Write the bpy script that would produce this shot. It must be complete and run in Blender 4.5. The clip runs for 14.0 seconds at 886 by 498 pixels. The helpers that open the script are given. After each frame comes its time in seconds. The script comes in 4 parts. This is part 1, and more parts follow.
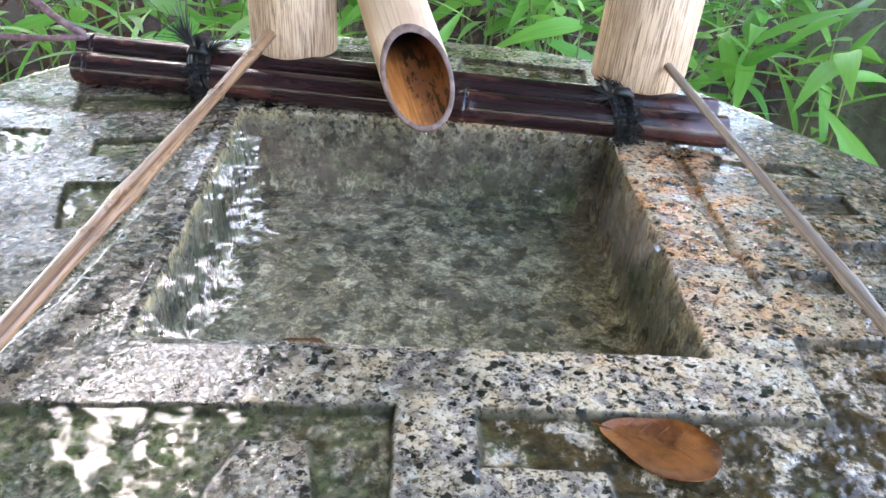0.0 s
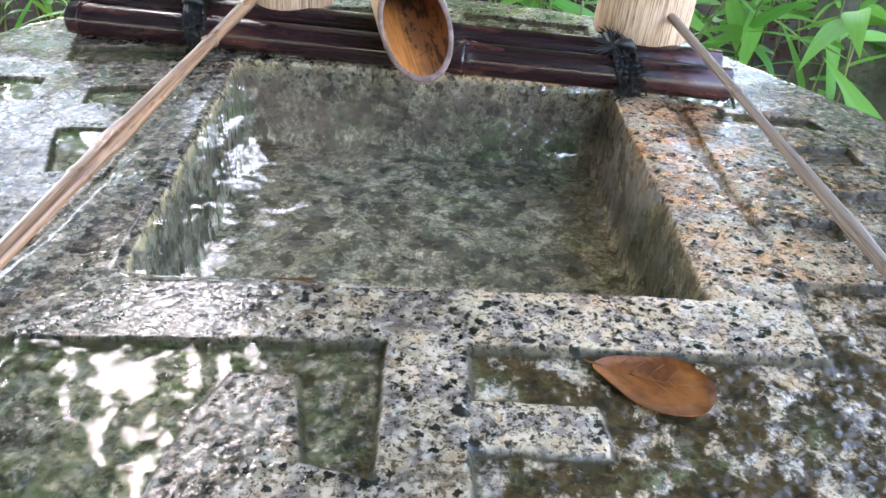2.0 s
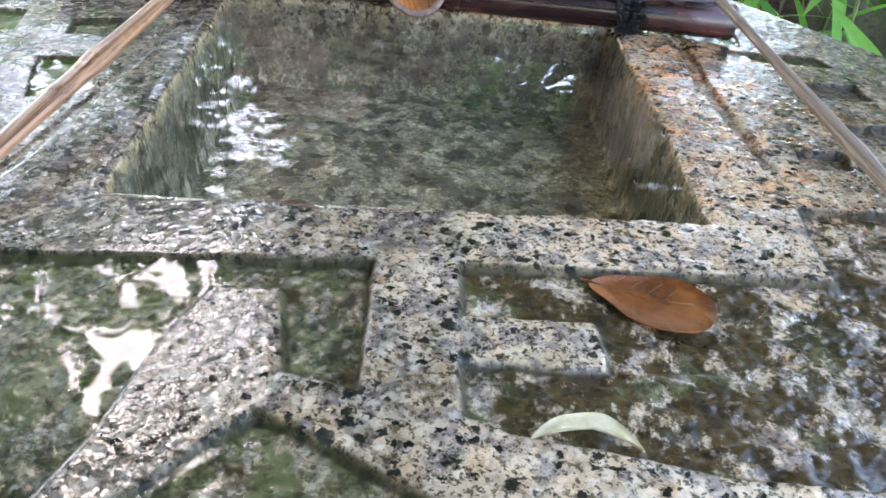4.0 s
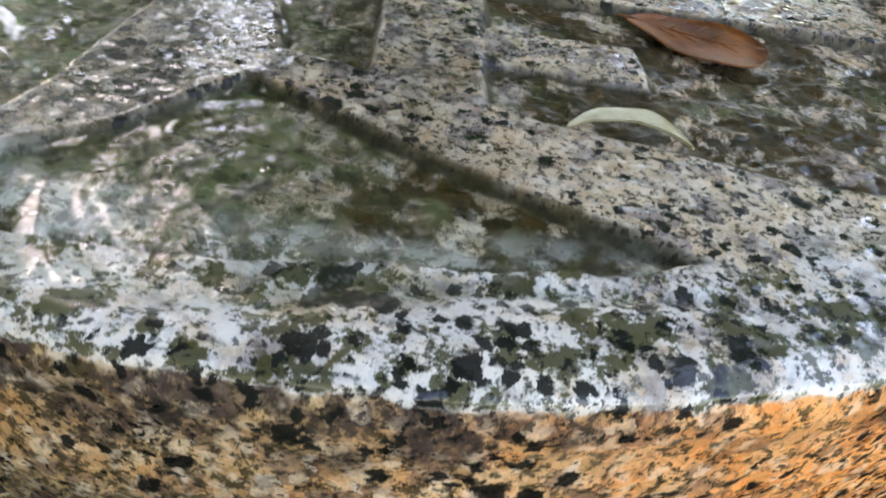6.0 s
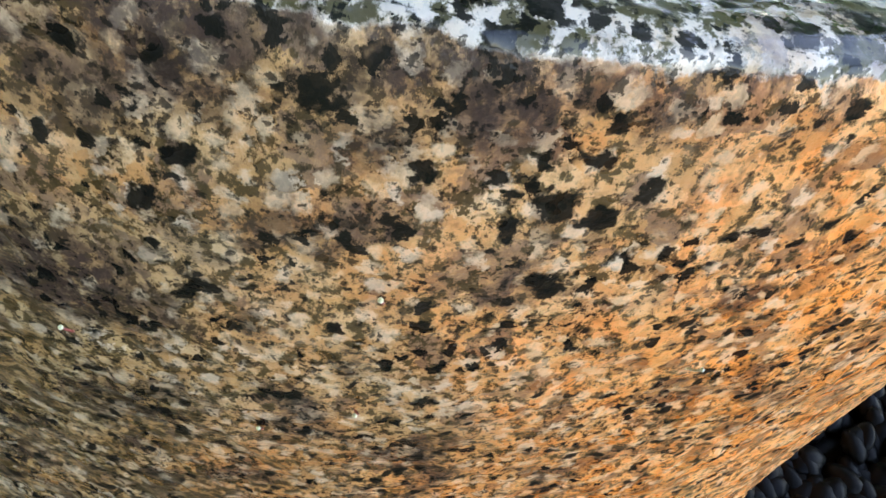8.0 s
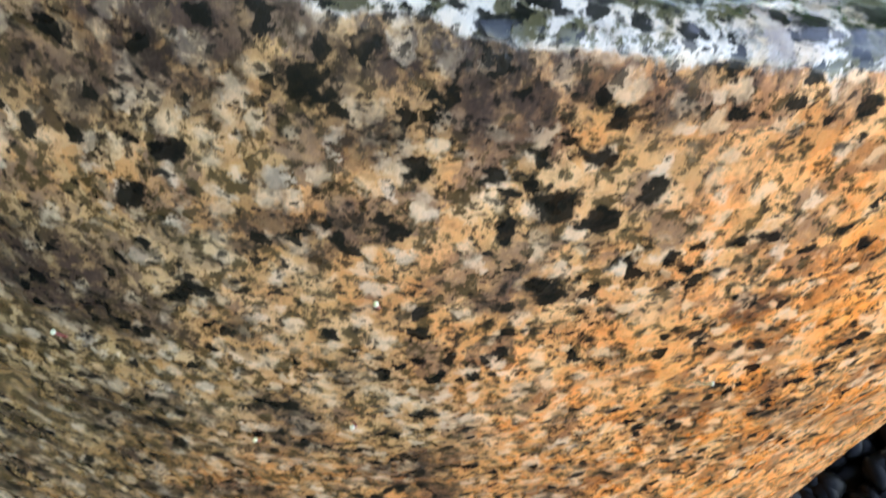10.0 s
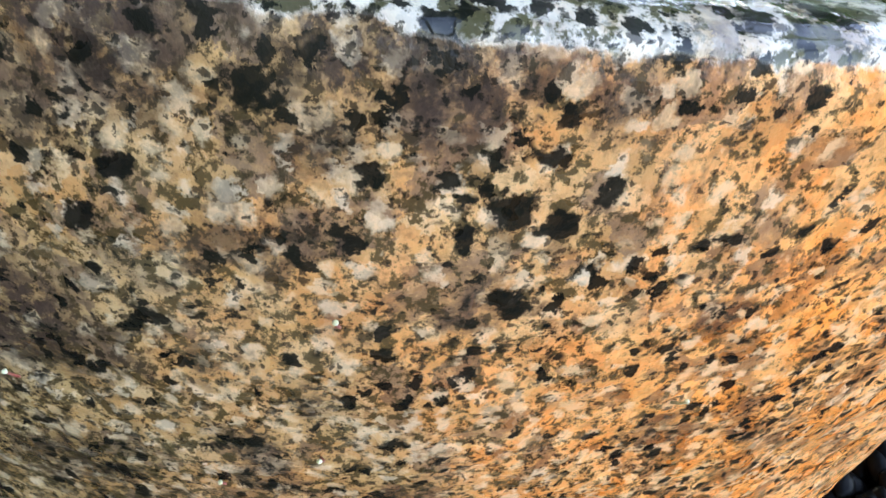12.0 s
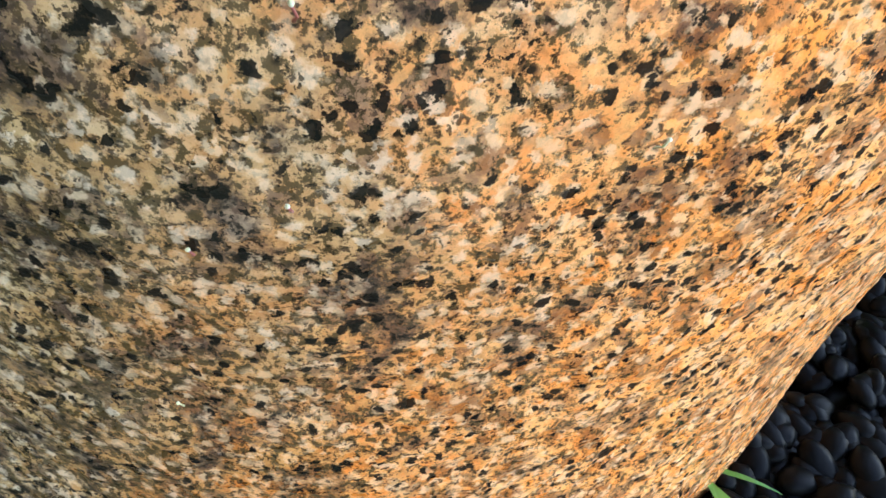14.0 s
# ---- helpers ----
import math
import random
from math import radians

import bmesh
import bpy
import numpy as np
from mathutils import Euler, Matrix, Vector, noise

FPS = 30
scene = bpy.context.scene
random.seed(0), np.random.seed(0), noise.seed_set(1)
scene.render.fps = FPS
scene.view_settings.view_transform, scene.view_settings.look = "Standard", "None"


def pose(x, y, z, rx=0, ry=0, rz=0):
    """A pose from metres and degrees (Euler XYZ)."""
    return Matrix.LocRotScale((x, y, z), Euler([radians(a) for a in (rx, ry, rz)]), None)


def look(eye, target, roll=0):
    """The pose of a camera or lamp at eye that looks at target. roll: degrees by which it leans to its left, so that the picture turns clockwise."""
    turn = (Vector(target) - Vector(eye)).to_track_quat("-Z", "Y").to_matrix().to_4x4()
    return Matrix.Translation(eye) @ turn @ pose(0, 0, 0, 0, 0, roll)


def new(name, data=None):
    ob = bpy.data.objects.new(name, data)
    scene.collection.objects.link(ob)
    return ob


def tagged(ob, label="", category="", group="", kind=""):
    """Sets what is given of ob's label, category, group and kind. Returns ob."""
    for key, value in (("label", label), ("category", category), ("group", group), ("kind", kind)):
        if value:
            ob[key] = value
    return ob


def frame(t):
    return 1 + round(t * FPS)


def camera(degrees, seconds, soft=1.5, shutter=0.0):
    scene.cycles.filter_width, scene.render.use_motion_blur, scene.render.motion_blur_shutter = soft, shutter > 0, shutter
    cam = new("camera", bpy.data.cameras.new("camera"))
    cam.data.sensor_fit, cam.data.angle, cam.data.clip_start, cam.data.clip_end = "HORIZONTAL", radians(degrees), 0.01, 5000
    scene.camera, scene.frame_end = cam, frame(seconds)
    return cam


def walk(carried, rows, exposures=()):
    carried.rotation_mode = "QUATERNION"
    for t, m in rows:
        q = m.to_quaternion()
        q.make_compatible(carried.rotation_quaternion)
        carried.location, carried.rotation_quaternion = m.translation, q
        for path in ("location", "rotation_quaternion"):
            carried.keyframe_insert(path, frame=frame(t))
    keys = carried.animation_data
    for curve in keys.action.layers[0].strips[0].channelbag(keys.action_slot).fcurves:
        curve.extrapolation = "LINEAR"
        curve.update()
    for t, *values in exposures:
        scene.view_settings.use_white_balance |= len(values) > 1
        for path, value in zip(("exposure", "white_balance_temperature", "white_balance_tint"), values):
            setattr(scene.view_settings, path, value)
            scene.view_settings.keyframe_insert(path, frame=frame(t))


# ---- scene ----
cam = camera(58.0, 14.0, shutter=0.25)

PATH = [
    (0, (0.018, -0.562, 0.737), (0.026, 1.166, -0.269), 3.9),
    (0.5, (0.021, -0.563, 0.731), (0.025, 1.161, -0.282), 3.9),
    (1, (0.022, -0.565, 0.726), (0.027, 1.15, -0.303), 4.1),
    (1.5, (0.024, -0.567, 0.721), (0.028, 1.14, -0.322), 4.1),
    (2, (0.027, -0.567, 0.714), (0.024, 1.132, -0.34), 4.0),
    (2.2, (0.026, -0.568, 0.713), (0.023, 1.127, -0.349), 4.0),
    (4.3, (0.034, -0.57, 0.672), (0.04, 1.081, -0.457), 4.6),
    (4.5, (0.034, -0.572, 0.666), (0.042, 1.062, -0.487), 5.0),
    (5, (0.037, -0.585, 0.635), (0.045, 1.056, -0.509), 5.7),
    (5.5, (0.031, -0.587, 0.613), (0.074, 1.004, -0.599), 7.5),
    (6, (0.026, -0.589, 0.583), (0.115, 0.963, -0.674), 10.4),
    (6.5, (0.021, -0.597, 0.549), (0.166, 0.96, -0.698), 12.5),
    (7, (0.02, -0.595, 0.538), (0.18, 0.922, -0.756), 13.0),
    (7.5, (0.022, -0.604, 0.519), (0.154, 0.939, -0.747), 12.3),
    (7.7, (0.021, -0.603, 0.514), (0.168, 0.915, -0.779), 12.4),
    (9.8, (0.029, -0.604, 0.498), (0.109, 0.875, -0.846), 11.3),
    (10, (0.027, -0.602, 0.502), (0.12, 0.94, -0.768), 11.5),
    (10.5, (0.028, -0.606, 0.508), (0.131, 1.038, -0.627), 11.1),
    (11, (0.03, -0.605, 0.505), (0.136, 1.029, -0.643), 10.7),
    (11.5, (0.031, -0.605, 0.499), (0.14, 1.033, -0.644), 10.2),
    (12, (0.034, -0.606, 0.492), (0.145, 1.035, -0.646), 9.7),
    (12.5, (0.039, -0.615, 0.477), (0.147, 1.021, -0.667), 9.0),
    (13, (0.046, -0.63, 0.458), (0.134, 0.992, -0.707), 8.1),
    (13.5, (0.046, -0.636, 0.446), (0.168, 0.963, -0.75), 8.4),
    (14, (0.048, -0.634, 0.438), (0.179, 0.962, -0.76), 8.7),
]
# the clip's camera meters its picture anew as it dips over the edge
EXPOSURES = [(0, 4.15, 6950, 20), (2.2, 4.15, 6950, 20), (4.3, 4.0, 7200, 20), (5.2, 3.9, 7500, 20), (6.3, 3.35, 7600, 20), (7.7, 3.47, 7450, 19), (9.8, 3.6, 7300, 19), (12, 3.65, 7250, 18), (14, 3.75, 7000, 17)]
walk(cam, [(t, look(eye, target, roll)) for t, eye, target, roll in PATH], EXPOSURES)

# ---- world, sun, exposure ----
world = bpy.data.worlds.new("sky")
scene.world = world
world.use_nodes = True
wn = world.node_tree.nodes
sky = wn.new("ShaderNodeTexSky")
sky.sky_type = "NISHITA"
sky.sun_disc = False
sky.sun_elevation = radians(52)
sky.sun_rotation = radians(-27)
sky.air_density, sky.dust_density, sky.ozone_density = 1.1, 1.2, 1.6
world.node_tree.links.new(sky.outputs[0], wn["Background"].inputs[0])
wn["Background"].inputs[1].default_value = 0.15
sun = new("sun", bpy.data.lights.new("sun", "SUN"))
sun.data.energy, sun.data.angle, sun.data.color = 0.10, radians(40), (1.0, 0.98, 0.95)
sun.matrix_world = look((-1.12, 2.19, 3.15), (0, 0, 0))


# ---- node helpers ----
class Mat:
    """A node material with short ways to add nodes."""

    def __init__(self, name):
        self.m = bpy.data.materials.new(name)
        self.m.use_nodes = True
        self.t = self.m.node_tree
        self.b = self.t.nodes["Principled BSDF"]
        self.out = self.t.nodes["Material Output"]
        self.co = self.t.nodes.new("ShaderNodeTexCoord").outputs["Object"]

    def link(self, a, b):
        self.t.links.new(a, b)

    def put(self, socket, v):
        if isinstance(v, bpy.types.NodeSocket):
            self.link(v, socket)
        elif v is not None:
            socket.default_value = v

    def noise(self, scale, detail=3.0, rough=0.55, co=None, out=0, dist=0.0):
        n = self.t.nodes.new("ShaderNodeTexNoise")
        self.put(n.inputs["Vector"], co or self.co)
        n.inputs["Scale"].default_value, n.inputs["Detail"].default_value = scale, detail
        n.inputs["Roughness"].default_value, n.inputs["Distortion"].default_value = rough, dist
        return n.outputs[out]

    def voronoi(self, scale, co=None, out="Color", feature="F1", rand=1.0):
        n = self.t.nodes.new("ShaderNodeTexVoronoi")
        n.feature = feature
        self.put(n.inputs["Vector"], co or self.co)
        n.inputs["Scale"].default_value, n.inputs["Randomness"].default_value = scale, rand
        return n.outputs[out]

    def scaled(self, x, y, z, co=None):
        n = self.t.nodes.new("ShaderNodeMapping")
        self.put(n.inputs["Vector"], co or self.co)
        n.inputs["Scale"].default_value = (x, y, z)
        return n.outputs[0]

    def math(self, op, a, b=0.0, c=0.0, clamp=False):
        n = self.t.nodes.new("ShaderNodeMath")
        n.operation, n.use_clamp = op, clamp
        for s, v in zip(n.inputs, (a, b, c)):
            self.put(s, v)
        return n.outputs[0]

    def vec(self, op, a, b):
        n = self.t.nodes.new("ShaderNodeVectorMath")
        n.operation = op
        self.put(n.inputs[0], a)
        if op == "SCALE":
            self.put(n.inputs["Scale"], b)
        else:
            self.put(n.inputs[1], b)
        return n.outputs[0]

    def axis(self, v, k):
        n = self.t.nodes.new("ShaderNodeSeparateXYZ")
        self.put(n.inputs[0], v)
        return n.outputs[k]

    def step(self, v, lo, hi, a=0.0, b=1.0):
        n = self.t.nodes.new("ShaderNodeMapRange")
        n.interpolation_type = "SMOOTHSTEP"
        for s, w in zip(n.inputs, (v, lo, hi, a, b)):
            self.put(s, w)
        return n.outputs[0]

    def ramp(self, v, stops, constant=False):
        n = self.t.nodes.new("ShaderNodeValToRGB")
        n.color_ramp.interpolation = "CONSTANT" if constant else "LINEAR"
        while len(n.color_ramp.elements) < len(stops):
            n.color_ramp.elements.new(0.5)
        for e, (p, c) in zip(n.color_ramp.elements, stops):
            e.position, e.color = p, (*c, 1)
        self.put(n.inputs[0], v)
        return n.outputs[0]

    def mix(self, f, a, b, kind="MIX"):
        n = self.t.nodes.new("ShaderNodeMix")
        n.data_type, n.blend_type = "RGBA", kind
        self.put(n.inputs[0], f)
        for s, v in zip((n.inputs[6], n.inputs[7]), (a, b)):
            self.put(s, (*v, 1) if isinstance(v, tuple) else v)
        return n.outputs[2]

    def attr(self, name):
        n = self.t.nodes.new("ShaderNodeAttribute")
        n.attribute_name = name
        return n.outputs["Fac"]

    def chance(self):
        return self.t.nodes.new("ShaderNodeObjectInfo").outputs["Random"]

    def island(self):
        return self.t.nodes.new("ShaderNodeNewGeometry").outputs["Random Per Island"]

    def bump(self, h, strength=0.4, distance=0.002, under=None):
        n = self.t.nodes.new("ShaderNodeBump")
        n.inputs["Strength"].default_value, n.inputs["Distance"].default_value = strength, distance
        self.put(n.inputs["Height"], h)
        if under is not None:
            self.link(under, n.inputs["Normal"])
        self.link(n.outputs[0], self.b.inputs["Normal"])
        return n.outputs[0]

    def set(self, color=None, rough=None, **more):
        self.put(self.b.inputs["Base Color"], (*color, 1) if isinstance(color, tuple) else color)
        self.put(self.b.inputs["Roughness"], rough)
        for k, v in more.items():
            self.put(self.b.inputs[k.replace("_", " ")], v)
        return self.m


# ---- materials ----
# dark mica flakes that stand out on the front flank: x, z, radius
FLAKES = [(0.056, 0.408, 0.0050), (0.027, 0.414, 0.0036), (0.067, 0.404, 0.0044), (0.075, 0.412, 0.0030), (0.106, 0.362, 0.0032), (0.006, 0.430, 0.0040),
          (0.041, 0.413, 0.0026), (0.108, 0.400, 0.0030), (0.059, 0.382, 0.0034), (0.062, 0.379, 0.0034), (-0.031, 0.394, 0.0038), (-0.022, 0.408, 0.0034),
          (0.161, 0.136, 0.0050), (0.110, 0.304, 0.0028), (0.062, 0.422, 0.0032), (0.047, 0.400, 0.0028)]
# soft brown and olive patches on the front flank: x, z, radius
PATCHES = [(-0.058, 0.358, 0.020), (0.040, 0.433, 0.013), (-0.022, 0.436, 0.016), (0.070, 0.437, 0.008), (0.016, 0.420, 0.008)]


def granite_material():
    """Wet speckled granite: cream and peach feldspar, lilac-grey quartz, black mica, rust stain, algae and brown slime."""
    m = Mat("granite")
    centred = (0.5, 0.5, 0.5)
    grain = m.scaled(1.0, 1.0, 0.86)
    warp = m.vec("SCALE", m.vec("SUBTRACT", m.noise(170, 6, 0.66, out=1), centred), 0.0105)
    co = m.vec("ADD", grain, warp)
    x, y, z = (m.axis(m.co, k) for k in range(3))
    hole, alg, slime = m.attr("hole"), m.attr("algae"), m.attr("slime")
    flank = m.step(m.math("ADD", m.attr("flank"), m.math("MULTIPLY", m.math("SUBTRACT", m.noise(120, 5, 0.65), 0.5), 1.5)), 0.28, 0.52)
    top = m.math("SUBTRACT", 1.0, m.math("MAXIMUM", flank, hole))
    drift = m.noise(20, 4, 0.6)
    reach = m.math("SQRT", m.math("ADD", m.math("MULTIPLY", x, x), m.math("MULTIPLY", y, y)))
    lip = m.math("MULTIPLY", m.math("MULTIPLY", m.step(m.math("ADD", reach, m.math("MULTIPLY", m.math("SUBTRACT", drift, 0.5), 0.05)), 0.410, 0.440), m.step(y, -0.18, -0.28)), m.math("SUBTRACT", 1.0, flank))
    crowd = m.math("MULTIPLY", m.math("SUBTRACT", m.noise(30, 4, 0.6), 0.5), 0.9)
    # feldspar: one tone a grain, mottled inside
    cell = m.voronoi(88, co)
    base = m.ramp(m.axis(cell, 0), [(0.0, (0.56, 0.42, 0.27)), (0.22, (0.76, 0.63, 0.44)), (0.45, (0.74, 0.52, 0.31)), (0.68, (0.80, 0.73, 0.61)), (0.85, (0.77, 0.60, 0.41)), (1.0, (0.66, 0.50, 0.34))])
    base = m.mix(m.step(m.noise(120, 6, 0.7), 0.42, 0.66, 0, 0.55), base, (0.80, 0.73, 0.60))
    base = m.mix(m.step(m.noise(240, 6, 0.75), 0.46, 0.64, 0, 0.6), base, (0.36, 0.24, 0.14))
    # quartz: translucent lilac-grey grains
    quartz = m.step(m.math("ADD", m.axis(m.voronoi(92, co), 2), m.math("MULTIPLY", crowd, 0.6)), 0.64, 0.74)
    grey = m.mix(m.noise(210, 4, 0.6), (0.13, 0.105, 0.10), (0.42, 0.36, 0.35))
    base = m.mix(m.math("MULTIPLY", quartz, m.step(m.noise(180, 5, 0.7), 0.34, 0.56, 0.25, 0.9)), base, grey)
    # dark film on the upper face, thicker where the water runs
    wet_side = m.step(m.math("ADD", x, m.math("MULTIPLY", m.math("SUBTRACT", drift, 0.5), 0.4)), 0.10, -0.10)
    far_side = m.step(m.math("ADD", m.math("ADD", x, m.math("MULTIPLY", y, 0.12)), m.math("MULTIPLY", m.math("SUBTRACT", drift, 0.5), 0.3)), 0.22, 0.32, 0, 0.9)
    near_side = wet_side
    wet_side = m.math("MAXIMUM", wet_side, far_side)
    patch = m.step(m.noise(85, 6, 0.75), 0.46, 0.56)
    film = m.math("ADD", m.math("MULTIPLY", wet_side, 0.68), m.math("MULTIPLY", patch, m.math("ADD", 0.14, m.math("MULTIPLY", wet_side, 0.16))))
    film = m.math("MULTIPLY", m.math("MULTIPLY", film, top), m.math("SUBTRACT", 1.0, m.math("MULTIPLY", lip, 0.85)))
    base = m.mix(film, base, m.mix(patch, (0.060, 0.056, 0.048), (0.020, 0.021, 0.018)))
    base = m.mix(top, base, m.mix(1.0, base, (0.92, 0.84, 0.76), "MULTIPLY"))
    # moss on the far rim
    base = m.mix(m.math("MULTIPLY", top, m.math("MULTIPLY", m.step(y, 0.24, 0.32), m.step(m.noise(28, 5, 0.7), 0.40, 0.56, 0.25, 0.9))), base, m.mix(m.noise(60, 4, 0.7), (0.045, 0.055, 0.020), (0.20, 0.22, 0.06)))
    # rust over the flank and the far corner
    bias = m.math("ADD", m.math("MULTIPLY", x, 3.4), m.math("MULTIPLY", m.math("SUBTRACT", 0.38, z), 1.5))
    blot = m.noise(9, 5, 0.65)
    rust_side = m.math("MULTIPLY", flank, m.step(m.math("ADD", bias, m.math("MULTIPLY", m.math("SUBTRACT", blot, 0.5), 1.2)), -0.22, 0.55))
    n = m.t.nodes.new("ShaderNodeVectorMath")
    n.operation = "DISTANCE"
    m.link(m.co, n.inputs[0])
    n.inputs[1].default_value = (0.215, 0.05, 0.45)
    rust_top = m.math("MULTIPLY", top, m.math("MULTIPLY", m.step(n.outputs["Value"], 0.33, 0.05), m.step(m.noise(30, 4, 0.65), 0.40, 0.58)))
    rust = m.math("MAXIMUM", rust_side, m.math("MULTIPLY", rust_top, 0.85))
    tint = m.mix(m.step(m.noise(70, 4, 0.65), 0.36, 0.62), (1.28, 0.56, 0.17), (1.30, 0.82, 0.48))
    base = m.mix(m.math("MULTIPLY", rust, 0.92), base, m.mix(1.0, base, tint, "MULTIPLY"))
    base = m.mix(flank, base, m.mix(1.0, base, (1.14, 0.94, 0.69), "MULTIPLY"))
    # shade painted into the grains: the flank dims towards its left and foot
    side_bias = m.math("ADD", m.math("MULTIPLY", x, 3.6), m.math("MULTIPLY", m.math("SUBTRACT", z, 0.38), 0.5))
    side_shade = m.math("MULTIPLY", flank, m.step(m.math("ADD", side_bias, m.math("MULTIPLY", blot, 0.8)), 1.0, 0.0, 0.0, 1.0))
    base = m.mix(side_shade, base, m.mix(1.0, base, (0.52, 0.52, 0.48), "MULTIPLY"))
    # olive and brown specks lodged between the grains
    speck = m.math("ADD", m.noise(250, 6, 0.74, grain), m.math("MULTIPLY", m.math("ADD", side_shade, m.math("MULTIPLY", m.noise(26, 3), 0.8)), 0.06))
    speck = m.step(speck, 0.545, 0.61, 0, 0.9)
    olive = m.mix(m.noise(50, 3), (0.085, 0.050, 0.020), (0.034, 0.036, 0.014))
    base = m.mix(m.math("MULTIPLY", speck, m.math("SUBTRACT", 1.0, m.math("MULTIPLY", hole, 0.6))), base, olive)
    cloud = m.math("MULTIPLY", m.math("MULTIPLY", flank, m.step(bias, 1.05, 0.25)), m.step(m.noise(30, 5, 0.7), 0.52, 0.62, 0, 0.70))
    # brown belt below the lip, and dark brown patches, more of them to the left
    flat = m.vec("MULTIPLY", m.vec("ADD", m.co, m.vec("SCALE", m.vec("SUBTRACT", m.noise(210, 5, 0.62, out=1), centred), 0.013)), (1.0, 0.0, 1.0))

    def near(spots, edge):
        """How far inside the nearest of some round spots, warped at their rims."""
        best = None
        for px, pz, r in spots:
            d = m.t.nodes.new("ShaderNodeVectorMath")
            d.operation = "DISTANCE"
            m.link(flat, d.inputs[0])
            d.inputs[1].default_value = (px, 0.0, pz)
            inside = m.math("SUBTRACT", d.outputs["Value"], r)
            best = inside if best is None else m.math("MINIMUM", best, inside)
        return m.math("MULTIPLY", m.step(best, edge, -edge), m.math("MULTIPLY", flank, m.step(y, -0.2, -0.3)))

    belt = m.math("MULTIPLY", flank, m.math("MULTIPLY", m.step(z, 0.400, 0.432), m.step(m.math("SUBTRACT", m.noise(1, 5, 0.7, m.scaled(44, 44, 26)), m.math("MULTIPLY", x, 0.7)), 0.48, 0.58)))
    brownish = m.math("MAXIMUM", m.math("MAXIMUM", m.math("MULTIPLY", belt, 0.95), m.math("MULTIPLY", near(PATCHES, 0.008), 0.95)), cloud)
    brownish = m.math("MULTIPLY", brownish, m.step(m.noise(190, 5, 0.7), 0.36, 0.54, 0.3, 1.0))
    base = m.mix(brownish, base, m.mix(m.noise(90, 3), (0.030, 0.022, 0.018), (0.085, 0.055, 0.045)))
    # crisp pale grains standing out of the darker bed
    pick, gap = m.voronoi(185, m.vec("ADD", grain, m.vec("SCALE", warp, 1.1))), m.voronoi(185, m.vec("ADD", grain, m.vec("SCALE", warp, 1.1)), "Distance")
    pale = m.math("MULTIPLY", m.step(m.axis(pick, 2), 0.50, 0.66), m.step(gap, 0.66, 0.30))
    pale = m.math("MULTIPLY", pale, m.math("SUBTRACT", 0.84, m.math("ADD", m.math("MULTIPLY", brownish, 0.5), m.math("MULTIPLY", side_shade, 0.36))))
    pale = m.math("MULTIPLY", pale, m.math("SUBTRACT", 1.0, m.math("MULTIPLY", top, 0.6)))
    crystal = m.mix(m.axis(pick, 0), (0.82, 0.64, 0.42), (0.82, 0.72, 0.57))
    base = m.mix(pale, base, m.mix(m.math("MULTIPLY", rust, 0.8), crystal, m.mix(1.0, crystal, (1.22, 0.76, 0.46), "MULTIPLY")))
    # sunk walls and floor below the water
    bed = m.math("ADD", m.math("MULTIPLY", m.noise(70, 6, 0.75), 0.75), m.math("MULTIPLY", m.axis(m.voronoi(74, co), 1), 0.26))
    stain = m.ramp(bed, [(0.38, (0.030, 0.026, 0.017)), (0.46, (0.085, 0.074, 0.046)), (0.52, (0.44, 0.40, 0.29)), (0.57, (0.085, 0.062, 0.038)), (0.64, (0.52, 0.48, 0.36))])
    stain = m.mix(m.step(m.noise(160, 4, 0.65), 0.48, 0.58, 0, 0.7), stain, (0.050, 0.044, 0.028))
    # far end turned brown: the reflection there is put into the colour
    stain = m.mix(m.step(m.noise(16, 5, 0.7), 0.46, 0.64, 0, 0.35), stain, m.mix(m.step(y, -0.05, 0.15), (0.075, 0.072, 0.042), (0.12, 0.080, 0.056)))
    base = m.mix(m.math("MULTIPLY", hole, 0.86), base, m.mix(1.0, stain, (1.45, 1.26, 1.05), "MULTIPLY"))
    # walls of the hole: shade painted into the colour, a brown reflection on the far one
    wall_shade = m.math("MULTIPLY", m.math("MULTIPLY", hole, m.step(z, 0.372, 0.388)), m.step(m.noise(60, 5, 0.7), 0.34, 0.60, 0.95, 0.45))
    base = m.mix(wall_shade, base, m.mix(m.step(y, 0.13, 0.165), m.mix(m.noise(30, 3), (0.042, 0.033, 0.022), (0.030, 0.032, 0.019)), m.mix(m.noise(45, 4, 0.65), (0.11, 0.072, 0.052), (0.24, 0.165, 0.125))))
    # ochre edge of the hole
    brink = m.math("MULTIPLY", m.math("MULTIPLY", hole, m.math("SUBTRACT", 1.0, hole)), m.step(x, -0.12, -0.15, 0.2, 3.2))
    base = m.mix(m.math("MULTIPLY", m.math("MULTIPLY", brink, m.step(z, 0.437, 0.444)), m.step(m.noise(70, 4, 0.65), 0.40, 0.54)), base, (0.60, 0.42, 0.20))
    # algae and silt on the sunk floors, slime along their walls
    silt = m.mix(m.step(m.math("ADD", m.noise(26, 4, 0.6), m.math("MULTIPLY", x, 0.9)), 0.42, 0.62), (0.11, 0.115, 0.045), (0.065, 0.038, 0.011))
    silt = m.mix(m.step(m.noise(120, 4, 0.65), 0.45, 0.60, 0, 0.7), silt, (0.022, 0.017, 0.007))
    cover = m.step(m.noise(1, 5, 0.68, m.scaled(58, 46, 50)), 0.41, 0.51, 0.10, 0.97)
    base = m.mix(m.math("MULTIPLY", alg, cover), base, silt)
